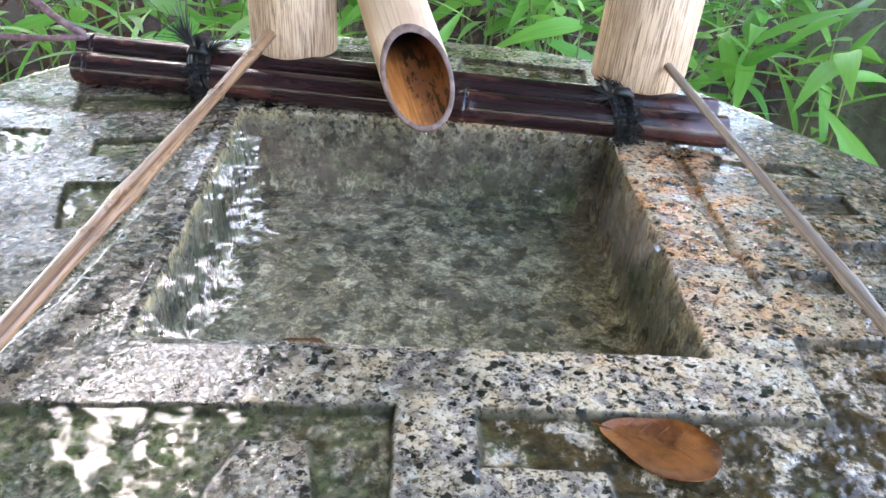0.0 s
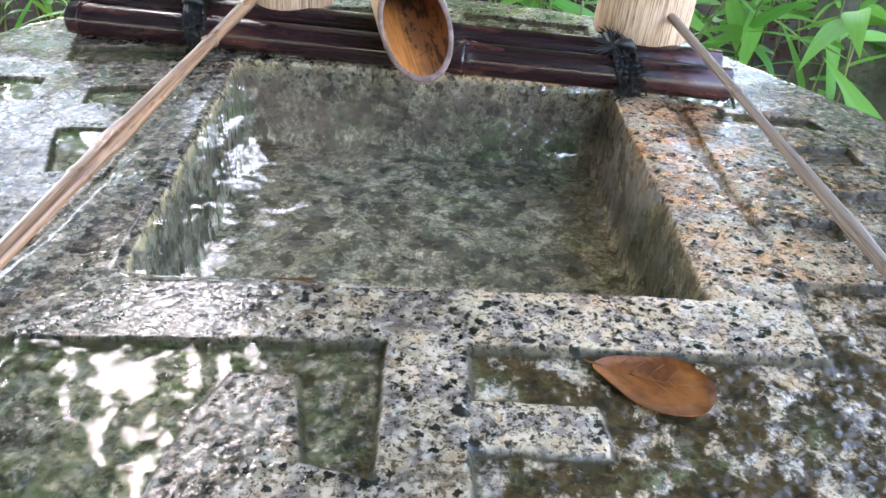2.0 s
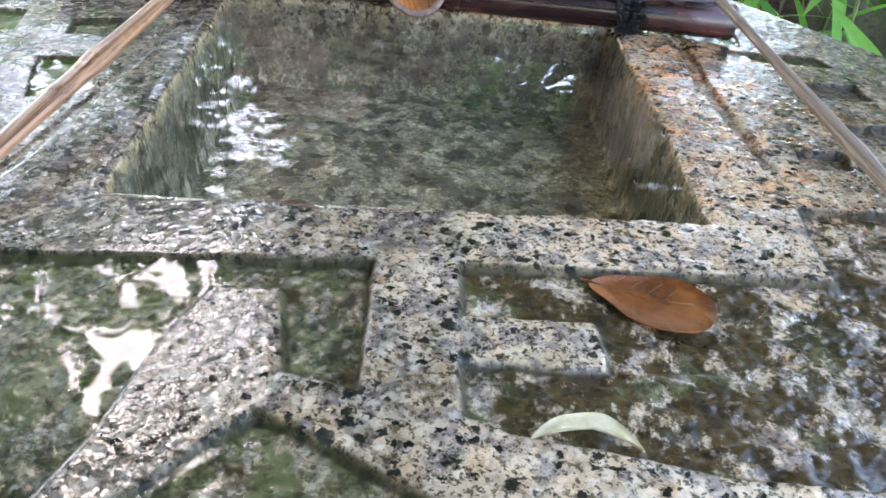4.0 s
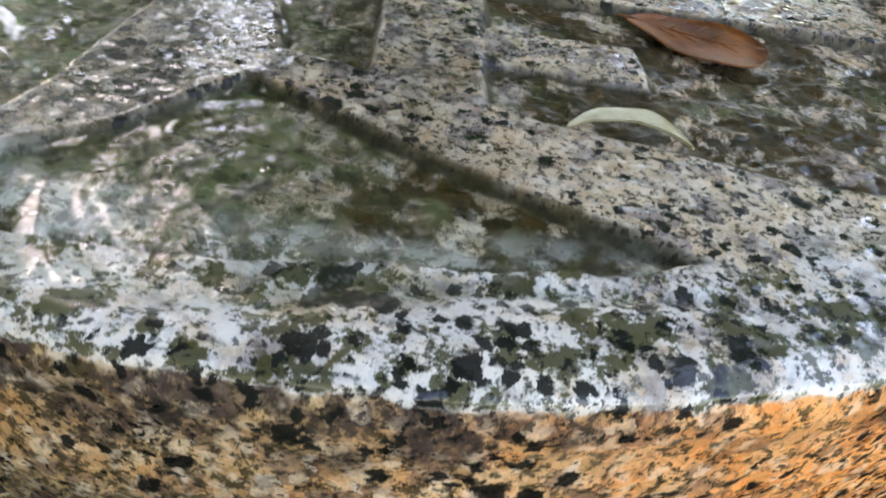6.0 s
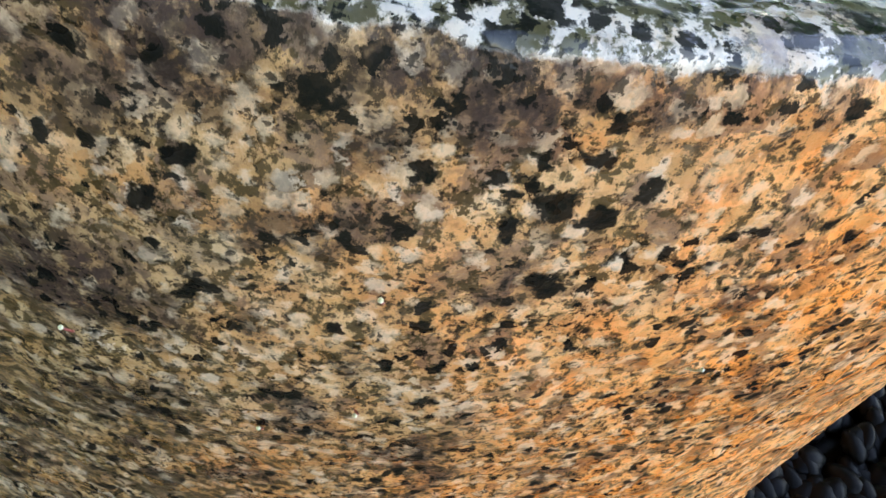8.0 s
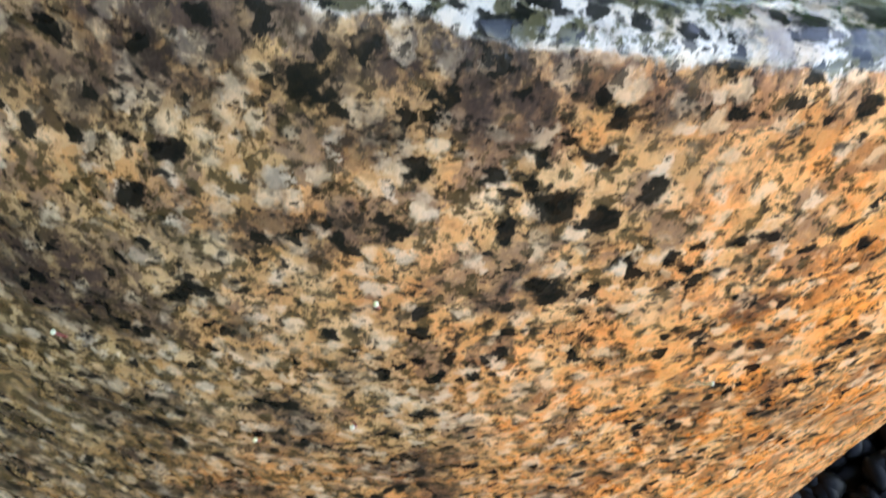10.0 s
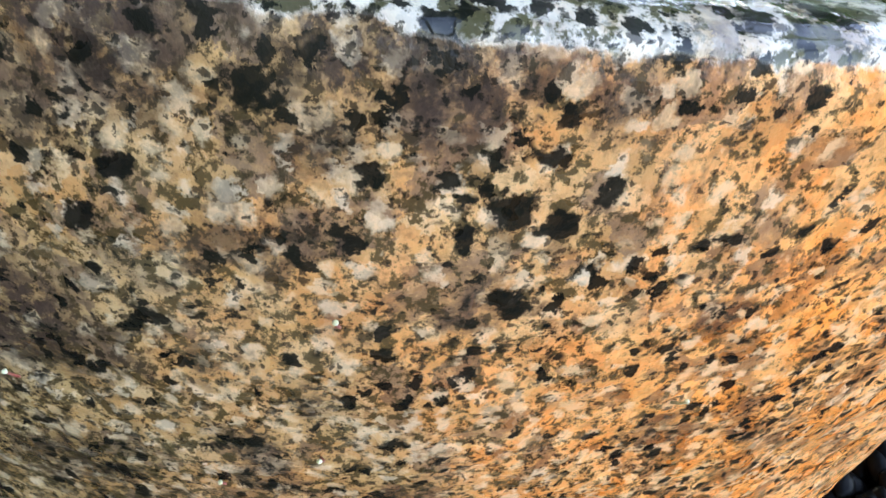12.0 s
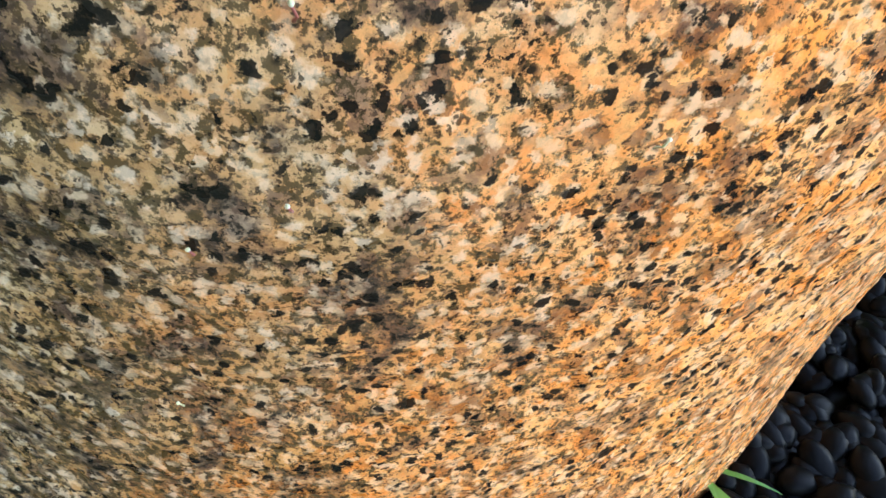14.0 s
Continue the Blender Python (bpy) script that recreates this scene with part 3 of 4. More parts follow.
def stone():
    ang = np.arange(NT) * 2 * np.pi / NT
    rim = rim_radius(ang)
    s = np.concatenate([np.linspace(0.02, 0.30, 30), np.linspace(0.30, 1.0, 370)[1:]])
    A, S = np.meshgrid(ang, s)
    lip = 0.004
    x, y = (S * (rim - lip) * np.cos(A)).ravel(), (S * (rim - lip) * np.sin(A)).ravel()
    flat = np.stack([x, y, 0 * x], 1)
    wob = 0.0022 * fbm(flat, 45, 4, 11)
    rough = 0.0009 * fbm(flat, 260, 3, 21) * np.clip(0.45 + 2.5 * x, 0.15, 1.0) * (1 - 0.7 * np.clip((x - 0.17) / 0.06, 0, 1) * np.clip((y + 0.05) / 0.1, 0, 1))
    z = TOP + 0.0012 * fbm(flat, 14, 2, 5) + rough
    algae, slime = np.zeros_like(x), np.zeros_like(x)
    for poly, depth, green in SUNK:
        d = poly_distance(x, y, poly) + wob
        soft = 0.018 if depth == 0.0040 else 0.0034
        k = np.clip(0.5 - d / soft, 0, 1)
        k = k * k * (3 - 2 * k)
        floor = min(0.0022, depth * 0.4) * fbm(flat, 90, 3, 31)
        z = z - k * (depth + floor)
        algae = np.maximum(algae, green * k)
        slime = np.maximum(slime, (depth > 0.0041) * np.clip(1.6 * np.exp(-(((d + 0.0004) / 0.0020) ** 2)), 0, 1))
    d = poly_distance(x, y, BLOCK) + wob
    k = np.clip(0.5 - d / 0.004, 0, 1)
    z = np.where(k > 0, np.maximum(z, TOP - 0.0046 + 0.0036 * k * k * (3 - 2 * k) + rough), z)
    slime = np.maximum(slime * (1 - k), np.exp(-(((d - 0.0012) / 0.0020) ** 2)) * np.clip(algae * 3 - 0.5, 0, 1))
    algae *= 1 - 0.9 * k
    # the water hole, with steep rough walls
    d = poly_distance(x, y, BASIN) + wob
    edge = np.clip(1 - np.abs(d) / 0.006, 0, 1) * (d > -0.006)
    k = np.clip(-d / 0.011, 0, 1)
    deep = 0.085 + 0.004 * fbm(flat, 25, 3, 41)
    z = z - edge * 0.0012 - deep * (k * k * (3 - 2 * k))
    algae = algae * (1 - k)
    hole = np.clip(-d / 0.005, 0, 1)
    # the last of the front lip dips, where the water runs over
    r01 = S.ravel()
    dip = np.clip((r01 - 0.985) / 0.015, 0, 1)
    z = z - 0.002 * dip * dip
    verts = [np.stack([x, y, z], 1)]
    alg, hol, slm = [algae], [hole], [slime]
    flk = [0 * x]
    # the rounded lip and the bulging flank, down to the gravel
    prof = [(-lip * 0.5, -0.0022), (-lip * 0.15, -0.0036), (0.0, -0.006), (0.001, -0.010), (0.0018, -0.017), (0.002, -0.024)]
    hs = np.linspace(0.418, -0.02, 100)
    drop = np.interp(hs, [-0.02, 0.0, 0.05, 0.10, 0.15, 0.20, 0.25, 0.30, 0.35, 0.39, 0.42],
                     [-0.056, -0.054, -0.050, -0.046, -0.039, -0.031, -0.022, -0.012, -0.003, 0.001, 0.0022])
    rows = [(o, TOP + dz) for o, dz in prof] + list(zip(drop, hs))
    # the front bulges less than the sides
    front = np.exp(-(((ang - (2 * np.pi - 1.5)) / 0.5) ** 4))
    for o, h in rows:
        o = o - front * np.interp(h, [0.10, 0.20, 0.25, 0.30, 0.35, 0.39, 0.42, 0.438], [0.017, 0.0148, 0.0130, 0.0100, 0.0082, 0.0055, 0.0036, 0.0])
        base = np.stack([np.cos(ang) * 0.46, np.sin(ang) * 0.46, 0 * ang + h], 1)
        w = min(1.0, (TOP - h) / 0.03)
        r = rim + o + 0.004 * w * fbm(base, 9, 3, 51) + 0.0013 * fbm(base, 70, 3, 61) + 0.0008 * fbm(base, 240, 2, 71)
        verts.append(np.stack([np.cos(ang) * r, np.sin(ang) * r, 0 * ang + h + 0.0008 * fbm(base, 120, 2, 81)], 1))
        alg.append(0 * ang), hol.append(0 * ang), slm.append(0 * ang)
        flk.append(0 * ang + min(1.0, max(0.0, (TOP - 0.003 - h) / 0.006)))
    V = np.concatenate(verts + [np.array([[0, 0, TOP - 0.085]])])
    rings = len(s) + len(rows)
    k = np.arange(NT)
    quads = np.concatenate([np.stack([i * NT + k, (i + 1) * NT + k, (i + 1) * NT + (k + 1) % NT, i * NT + (k + 1) % NT], 1) for i in range(rings - 1)])
    faces = [tuple(q) for q in quads.tolist()] + [(len(V) - 1, i, (i + 1) % NT) for i in range(NT)]
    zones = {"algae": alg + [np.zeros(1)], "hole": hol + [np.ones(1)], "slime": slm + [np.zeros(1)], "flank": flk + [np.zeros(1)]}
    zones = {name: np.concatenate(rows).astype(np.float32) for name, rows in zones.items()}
    whole = bpy.data.meshes.new("whole")
    whole.from_pydata(V.tolist(), [], faces)
    whole.update()
    normals = np.empty(len(V) * 3)
    whole.vertices.foreach_get("normal", normals)
    normals = normals.reshape(-1, 3)
    bpy.data.meshes.remove(whole)
    # which piece each face belongs to: 0 body, 1 water hole, then the hollows
    ntop = len(s) * NT
    owner_v = np.zeros(len(V), int)
    for i, (poly, depth, green) in enumerate(SUNK):
        owner_v[:ntop][poly_distance(x, y, poly) < -0.004] = i + 2
    owner_v[:ntop][poly_distance(x, y, BASIN) < -0.006] = 1
    owner_v[-1] = 1
    groups = {}
    for f in faces:
        o = owner_v[f[0]]
        groups.setdefault(int(o) if all(owner_v[i] == o for i in f) else 0, []).append(f)

    # a hollow is one connected floor; stray faces stay with the body
    for k in [k for k in groups if k]:
        at = {}
        for n, f in enumerate(groups[k]):
            for i in f:
                at.setdefault(i, []).append(n)
        left, best = set(range(len(groups[k]))), []
        while left:
            todo, seen = [left.pop()], []
            while todo:
                n = todo.pop()
                seen.append(n)
                for i in groups[k][n]:
                    for q in at[i]:
                        if q in left:
                            left.discard(q)
                            todo.append(q)
            best = max(best, seen, key=len)
        keep = set(best)
        groups[0] += [f for n, f in enumerate(groups[k]) if n not in keep]
        groups[k] = [groups[k][n] for n in best]

    def piece(name, fs, parent=None, label=""):
        used = np.unique(np.array([i for f in fs for i in f]))
        back = np.zeros(len(V), int)
        back[used] = np.arange(len(used))
        o = obj(name, V[used].tolist(), [tuple(int(back[i]) for i in f) for f in fs], GRANITE, parent, label)
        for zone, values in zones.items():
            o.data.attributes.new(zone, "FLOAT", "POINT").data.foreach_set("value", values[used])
        o.data.normals_split_custom_set_from_vertices(normals[used].tolist())
        return o

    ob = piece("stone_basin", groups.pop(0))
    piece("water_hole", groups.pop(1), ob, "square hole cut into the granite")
    for k in sorted(groups):
        piece("carved_hollow", groups[k], ob, "sunk floor between strokes, green-brown with algae")
    return tagged(ob, "wet speckled granite basin with a square hole and carved strokes", "water basin")


STONE = stone()


def water_sheet(name, poly, level, mat, cell, height, label, seed, rings=()):
    """A rippled water surface inside an outline."""
    xs, ys = [p[0] for p in poly], [p[1] for p in poly]
    gx, gy = np.arange(min(xs), max(xs) + cell, cell), np.arange(min(ys), max(ys) + cell, cell)
    X, Y = np.meshgrid(gx, gy)
    flat = np.stack([X.ravel(), Y.ravel(), 0 * X.ravel()], 1)
    Z = level + height * (fbm(flat * [1.0, 1.5, 1], 24, 2, seed) + 0.35 * fbm(flat, 75, 2, seed + 9))
    for cx, cy, amp, lam in rings:
        r = np.hypot(flat[:, 0] - cx, flat[:, 1] - cy)
        Z += amp * np.cos(2 * np.pi * r / lam) * np.exp(-r / 0.07)
    keep = (poly_distance(X.ravel(), Y.ravel(), poly) < 0.004).reshape(X.shape)
    n = len(gx)
    faces = [(j * n + i, j * n + i + 1, (j + 1) * n + i + 1, (j + 1) * n + i) for j in range(len(gy) - 1) for i in range(n - 1)
             if keep[j, i] and keep[j, i + 1] and keep[j + 1, i] and keep[j + 1, i + 1]]
    ob = obj(name, np.stack([flat[:, 0], flat[:, 1], Z], 1).tolist(), faces, mat)
    bm = bmesh.new()
    bm.from_mesh(ob.data)
    bmesh.ops.delete(bm, geom=[v for v in bm.verts if not v.link_faces], context="VERTS")
    bm.to_mesh(ob.data)
    bm.free()
    return tagged(ob, label, "water", kind="structure")


water_sheet("water_basin", BASIN, TOP - 0.0038, WATER, 0.003, 0.0006, "clear rippled water filling the square stone hole", 3, [(-0.012, 0.118, 0.0009, 0.028)])
for poly in (SUNK[0][0], SUNK[3][0], SUNK[4][0], SUNK[5][0], SUNK[6][0], SUNK[13][0], SUNK[12][0]):
    water_sheet("water_pool", poly, TOP - 0.0022, POOL, 0.003, 0.00013, "shallow rain water standing in a carved hollow", 7)
OVERFLOW = [(-0.27, -0.390), (-0.17, -0.416)] + SUNK[2][0][1:11] + [(0.112, -0.430), (0.03, -0.446), (-0.02, -0.455), (-0.10, -0.452), (-0.20, -0.424)]
water_sheet("water_overflow", OVERFLOW, TOP - 0.0020, SPLASHED, 0.0022, 0.0004, "splashing film of water running over the front of the stone", 15,
            [(0.045, -0.402, 0.00025, 0.012), (-0.02, -0.41, 0.0003, 0.015), (0.08, -0.418, 0.0002, 0.009)])


def splash_drops():
    """Beads of splashed water on the front of the stone."""
    r = random.Random(31)
    parts = []
    for i in range(300):
        px, py = r.gauss(0.02, 0.06), r.gauss(-0.395, 0.026)
        if py < -0.445 or py > -0.33 or abs(px) > 0.14:
            continue
        s, h = r.uniform(0.0004, 0.0012), r.uniform(0.4, 0.7)
        rows = [(s, 0.0), (s * 0.92, s * 0.35 * h), (s * 0.6, s * 0.8 * h), (s * 0.05, s * h)]
        lift = TOP - (0.0021 if poly_distance(np.array([px]), np.array([py]), OVERFLOW)[0] < -0.002 else 0.0004)
        parts.append(tube_data([(px, py, lift + q) for _, q in rows], [w for w, _ in rows], 10, False))
    tagged(obj("splash_drops", *join_data(parts), POOL), "small beads of splashed water on wet granite", "water drops", kind="stuff")


splash_drops()


# ---- ground ----
def ground():
    verts, faces = [], []
    edge = [-400, -60, -12, -4] + [round(-2 + 0.08 * i, 3) for i in range(51)] + [2.4, 3.2, 5, 12, 60, 400]
    n = len(edge)
    for y in edge:
        for x in edge:
            near = max(0.0, 1 - max(abs(x), abs(y)) / 3)
            verts.append((x, y, -0.012 + near * 0.03 * noise.noise((x * 3, y * 3, 1.0)) * (1 if y > 0.4 else 0.2)))
    for j in range(n - 1):
        for i in range(n - 1):
            faces.append((j * n + i, j * n + i + 1, (j + 1) * n + i + 1, (j + 1) * n + i))
    return tagged(obj("ground", verts, faces, SOIL), "dark damp garden soil with fallen leaves", "ground", kind="structure")


GROUND = ground()


# ---- bamboo rack ----
def pole(p0, p1, r, nodes, label):
    """One dark cane with node rings, as a thing with its axis on local z."""
    p0, p1 = Vector(p0), Vector(p1)
    u, v, d = frame_along(p1 - p0)
    length = (p1 - p0).length
    rows = {0.0: 0.92, 0.0015: 1.0, length - 0.0015: 1.0, length: 0.92}
    for c in nodes:
        for off, k in ((-0.012, 1.0), (-0.006, 1.03), (-0.003, 1.10), (-0.0012, 1.10), (0.0, 0.97), (0.0012, 1.08), (0.004, 1.04), (0.012, 1.0)):
            if 0.002 < c + off < length - 0.002:
                rows[c + off] = k
    for i in range(1, 14):
        rows.setdefault(length * i / 14, 1.0)
    zs = sorted(rows)
    body = tube_data([(0, 0, z) for z in zs], [r * rows[z] for z in zs], 28)
    ob = obj("bamboo_pole", *body, CANE_DARK)
    ob.matrix_world = Matrix((u, v, d)).transposed().to_4x4()
    ob.matrix_world.translation = p0
    return tagged(ob, label, "bamboo pole", "poles of the rack")


FRONT = (Vector((-0.363, 0.224, 0.4660)), Vector((0.281, 0.156, 0.4670)))
BACK = (Vector((-0.368, 0.253, 0.477)), Vector((0.276, 0.182, 0.476)))
pole(*FRONT, 0.0158, [0.016, 0.40], "dark smoked bamboo pole with rubbed patches, laid across the basin")
pole(*BACK, 0.0148, [0.018, 0.375], "dark smoked bamboo pole tied behind another one")


def rope_tie(t, tufts, label):
    """Black palm rope wound round both canes, with frayed ends."""
    c0, c1 = FRONT[0].lerp(FRONT[1], t), BACK[0].lerp(BACK[1], t)
    axis = (FRONT[1] - FRONT[0]).normalized()
    u = (c1 - c0).normalized()
    w = axis.cross(u).normalized()
    rnd = random.Random(int(t * 1000))
    top = empty("rope_tie", Matrix.Translation((c0 + c1) / 2), label, "rope", "rope ties")
    inv = Matrix.Translation(-(c0 + c1) / 2)
    gap = (c1 - c0).length / 2

    def loop_at(shift, r, phase):
        pts = []
        for k in range(33):
            a = 2 * math.pi * k / 32
            e = (c0 + c1) / 2 + u * (math.cos(a) * 0.017 + math.copysign(gap, math.cos(a)) * min(1, abs(math.cos(a)) * 3)) + w * math.sin(a) * (0.0175 + r)
            pts.append(inv @ (e + axis * (shift + 0.0025 * math.sin(a + phase))))
        return pts

    for i in range(6):
        pts = loop_at(-0.0085 + 0.0034 * i, rnd.uniform(0, 0.002), rnd.uniform(0, 6))
        obj("turn", *tube_data(pts, [0.0028] * 33, 7, False), ROPE, top)
    knot = inv @ ((c0 + c1) / 2 + w * 0.019)
    if knot.z < 0:
        knot = -knot
    fuzz = []
    for i in range(800):
        a, s = rnd.uniform(0, 2 * math.pi), rnd.uniform(-0.010, 0.010)
        e = (c0 + c1) / 2 + u * (math.cos(a) * 0.0185 + math.copysign(gap, math.cos(a))) + w * math.sin(a) * 0.0195 + axis * s
        out = (e - (c0 + c1) / 2).normalized() * rnd.uniform(0.002, 0.007) + axis * rnd.uniform(-0.008, 0.008) + Vector((0, 0, rnd.uniform(-0.004, 0.003)))
        fuzz.append(tube_data([inv @ e, inv @ (e + out * 0.6), inv @ (e + out)], [0.0007, 0.0006, 0.0002], 3, False))
    tagged(obj("fuzz", *join_data(fuzz), ROPE, top), kind="stuff")
    obj("knot", *tube_data([knot + axis * -0.011, knot + axis * -0.005 + Vector((0, 0, 0.004)), knot + axis * 0.005 + Vector((0, 0, 0.004)), knot + axis * 0.011],
                           [0.002, 0.0052, 0.0052, 0.002], 10), ROPE, top)
    for direction, length, count in tufts:
        parts = []
        for i in range(count):
            d = Vector(direction).normalized()
            bend = Vector([rnd.gauss(0, 0.30) for _ in range(3)])
            pts = [knot + d * length * q + bend * length * q * q * 0.8 for q in (0, 0.3, 0.6, 1.0)]
            k = rnd.uniform(0.5, 1.0)
            pts = [knot + (p - knot) * k for p in pts]
            parts.append(tube_data(pts, [0.0007, 0.0006, 0.0005, 0.0002], 4, False))
        obj("frayed_end", *join_data(parts), ROPE, top, "frayed black rope end")


rope_tie(0.203, [((-0.55, 0.1, 0.8), 0.050, 60), ((0.9, 0.1, 0.35), 0.034, 50), ((0.2, -0.3, 0.6), 0.025, 30)], "frayed black palm rope binding two dark canes")
rope_tie(0.850, [((-0.9, -0.2, 0.05), 0.030, 50), ((0.3, -0.5, -0.1), 0.022, 30)], "black palm rope knot binding two dark canes beside a ladle")


def twig(points, radii, side=None):
    parts = [tube_data(points, radii, 8)]
    if side:
        parts.append(tube_data(side, [0.0012, 0.001, 0.0006], 6))
    return obj("twig", *join_data(parts), TWIG)


tw = twig([(-0.356, 0.236, 0.494), (-0.39, 0.238, 0.489), (-0.43, 0.243, 0.486), (-0.50, 0.25, 0.485)], [0.0042, 0.0032, 0.0038, 0.003],
          [(-0.405, 0.24, 0.487), (-0.43, 0.235, 0.475), (-0.47, 0.23, 0.462)])
tagged(tw, "thin reddish bamboo branch at the end of a pole", "twig", "branches on the cane")
tw = twig([(-0.356, 0.236, 0.496), (-0.385, 0.241, 0.510), (-0.412, 0.246, 0.531), (-0.46, 0.256, 0.575)], [0.0045, 0.0038, 0.0052, 0.004])
tagged(tw, "knotted purple-grey bamboo branch at the end of a pole", "twig", "branches on the cane")


# ---- spout ----
def spout():
    d = Vector((-0.30, 0.85, 0.43)).normalized()
    n = Vector((0.08, -0.93, 0.36)).normalized()
    c = Vector((-0.012, 0.141, 0.5035))
    side, up, _ = frame_along(d)
    R, thick, N = 0.0325, 0.0044, 48
    top = empty("bamboo_spout", Matrix.Translation(c), "pale bamboo water spout with an obliquely cut dripping mouth", "spout")
    rot = Matrix((side, up, d)).transposed()

    def ring(r, lift):
        out = []
        for k in range(N):
            a = 2 * math.pi * k / N
            q = side * math.cos(a) * r + up * math.sin(a) * r
            if lift is None:
                s = -q.dot(n) / d.dot(n)
            else:
                s = lift
            out.append((rot.transposed() @ (q + d * s)))
        return out

    def skin(name, rows, mat, flip=False, label=""):
        verts = [p for row in rows for p in row]
        faces = []
        for i in range(len(rows) - 1):
            for k in range(N):
                f = (i * N + k, i * N + (k + 1) % N, (i + 1) * N + (k + 1) % N, (i + 1) * N + k)
                faces.append(f[::-1] if flip else f)
        ob = obj(name, verts, faces, mat, top, label)
        ob.matrix_parent_inverse = Matrix.Identity(4)
        ob.matrix_basis = rot.to_4x4()
        return ob

    def shifted(row, k):
        return [p + Vector((0, 0, k)) for p in row]

    o, i = ring(R, None), ring(R - thick, None)
    i_ring = i
    skin("tube", [shifted(o, 0.0015), ring(R, 0.10), ring(R, 0.25), ring(R * 1.01, 0.30), ring(R * 1.06, 0.304), ring(R, 0.309), ring(R, 0.75)], CANE_PALE)
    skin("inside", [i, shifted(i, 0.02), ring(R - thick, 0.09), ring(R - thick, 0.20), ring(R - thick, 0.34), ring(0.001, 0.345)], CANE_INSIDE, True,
         "orange-brown inner wall of the spout, black deeper in and spotted black")
    skin("cut_rim", [shifted(o, 0.0015), [p * 0.995 for p in o], [a.lerp(b, 0.5) + Vector((0, 0, -0.0008)) for a, b in zip(o, i)], i], CANE_RIM, True, "darkened cut edge")
    drop = []
    tip = min(o, key=lambda p: (rot @ p).z)
    tip = rot @ tip + Vector((0, -0.001, 0.003))
    for k in range(9):
        a = math.pi * k / 8
        drop.append((tip + Vector((0, 0, -0.004 + 0.006 * math.cos(a))), max(0.0001, 0.0034 * math.sin(a) * (1.25 if k > 4 else 0.8))))
    rnd = random.Random(5)
    shreds = []
    for i in range(16):
        a = rnd.gauss(0, 0.5)
        base_k = min(range(N), key=lambda k: abs((2 * math.pi * k / N - (1.5 * math.pi + a) + math.pi) % (2 * math.pi) - math.pi))
        p = rot @ o[base_k].lerp(i_ring[base_k], rnd.random())
        q = p + Vector((rnd.gauss(0, 0.0014), rnd.uniform(-0.002, 0), -rnd.uniform(0.0004, 0.0022) * math.exp(-3 * a * a)))
        shreds.append(tube_data([p + Vector((0, 0.001, 0.002)), p, q], [0.0006, 0.0005, 0.0002], 4, False))
    obj("frayed_lip", *join_data(shreds), CANE_RIM, top, "frayed fibres at the lowest lip")
    obj("hanging_drop", *tube_data([p for p, _ in drop], [r for _, r in drop], 12), POOL, top, "clear water drop at the lip")


spout()


# ---- ladles ----
def ladle(base, r, h, lean, hole, end, mat_handle, label, hr=0.0065):
    """A bamboo dipper: cup standing mouth down on the canes, its handle running out over the stone."""
    base, hole, end = Vector(base), Vector(hole), Vector(end)
    top = empty("ladle", Matrix.Translation(base), label, "ladle", "bamboo ladles")
    N = 44
    prof = [(r - 0.006, 0.0), (r - 0.0015, -0.0005), (r, 0.0015), (r * 1.005, 0.02), (r, 0.05), (r * 0.995, h - 0.002), (r - 0.003, h), (0.0, h + 0.0005)]
    inner = [(0.0, h - 0.008), (r - 0.006, h - 0.009), (r - 0.006, 0.0)]
    verts, faces = [], []
    rows = inner + prof[1:]
    for rr, z in rows:
        for k in range(N):
            a = 2 * math.pi * k / N
            wob = 1 + 0.008 * math.sin(2 * a + 1)
            verts.append((max(rr, 0.0002) * wob * math.cos(a), max(rr, 0.0002) * wob * math.sin(a), z))
    for i in range(len(rows) - 1):
        for k in range(N):
            faces.append((i * N + k, i * N + (k + 1) % N, (i + 1) * N + (k + 1) % N, (i + 1) * N + k))
    cup = obj("cup", verts, faces, CANE_CUP, top)
    cup.matrix_basis = pose(0, 0, 0, *lean)
    d = end - hole
    start = hole - d.normalized() * 0.05
    u, v, w = frame_along(end - start)
    length = (end - start).length
    rowsz = [i / 24 * length for i in range(25)]
    rad = [hr * (1.0 + 0.10 * math.sin(z * 23) + (0.25 if abs(z - 0.36) < 0.01 else 0)) * (0.9 + 0.25 * z / length) for z in rowsz]
    data = tube_data([(0, 0, z) for z in rowsz], rad, 14)
    data = ([Vector((p.x, p.y * 0.72, p.z)) for p in data[0]], data[1])
    hd = obj("handle", *data, mat_handle, top, "long weathered bamboo handle")
    m = Matrix((u, v, w)).transposed().to_4x4()
    m.translation = start - base
    hd.matrix_basis = m
    for zc in (0.19, 0.40):
        q = hr * (0.9 + 0.25 * zc / length) * 1.02
        ring = tube_data([(0, 0, zc + d) for d in (-0.0035, -0.0012, 0.0, 0.0012, 0.0035)], [q * k for k in (1.0, 1.12, 1.04, 1.14, 1.0)], 14, False)
        obj("node_ring", [Vector((p.x, p.y * 0.74, p.z)) for p in ring[0]], ring[1], mat_handle, hd)
    return top


ladle((-0.147, 0.262, 0.489), 0.0440, 0.105, (0, -1, 0), (-0.163, 0.222, 0.513), (-0.226, -0.285, 0.4565), CANE_WARM,
      "pale bamboo ladle standing mouth down with a reddish wet handle", 0.0066)
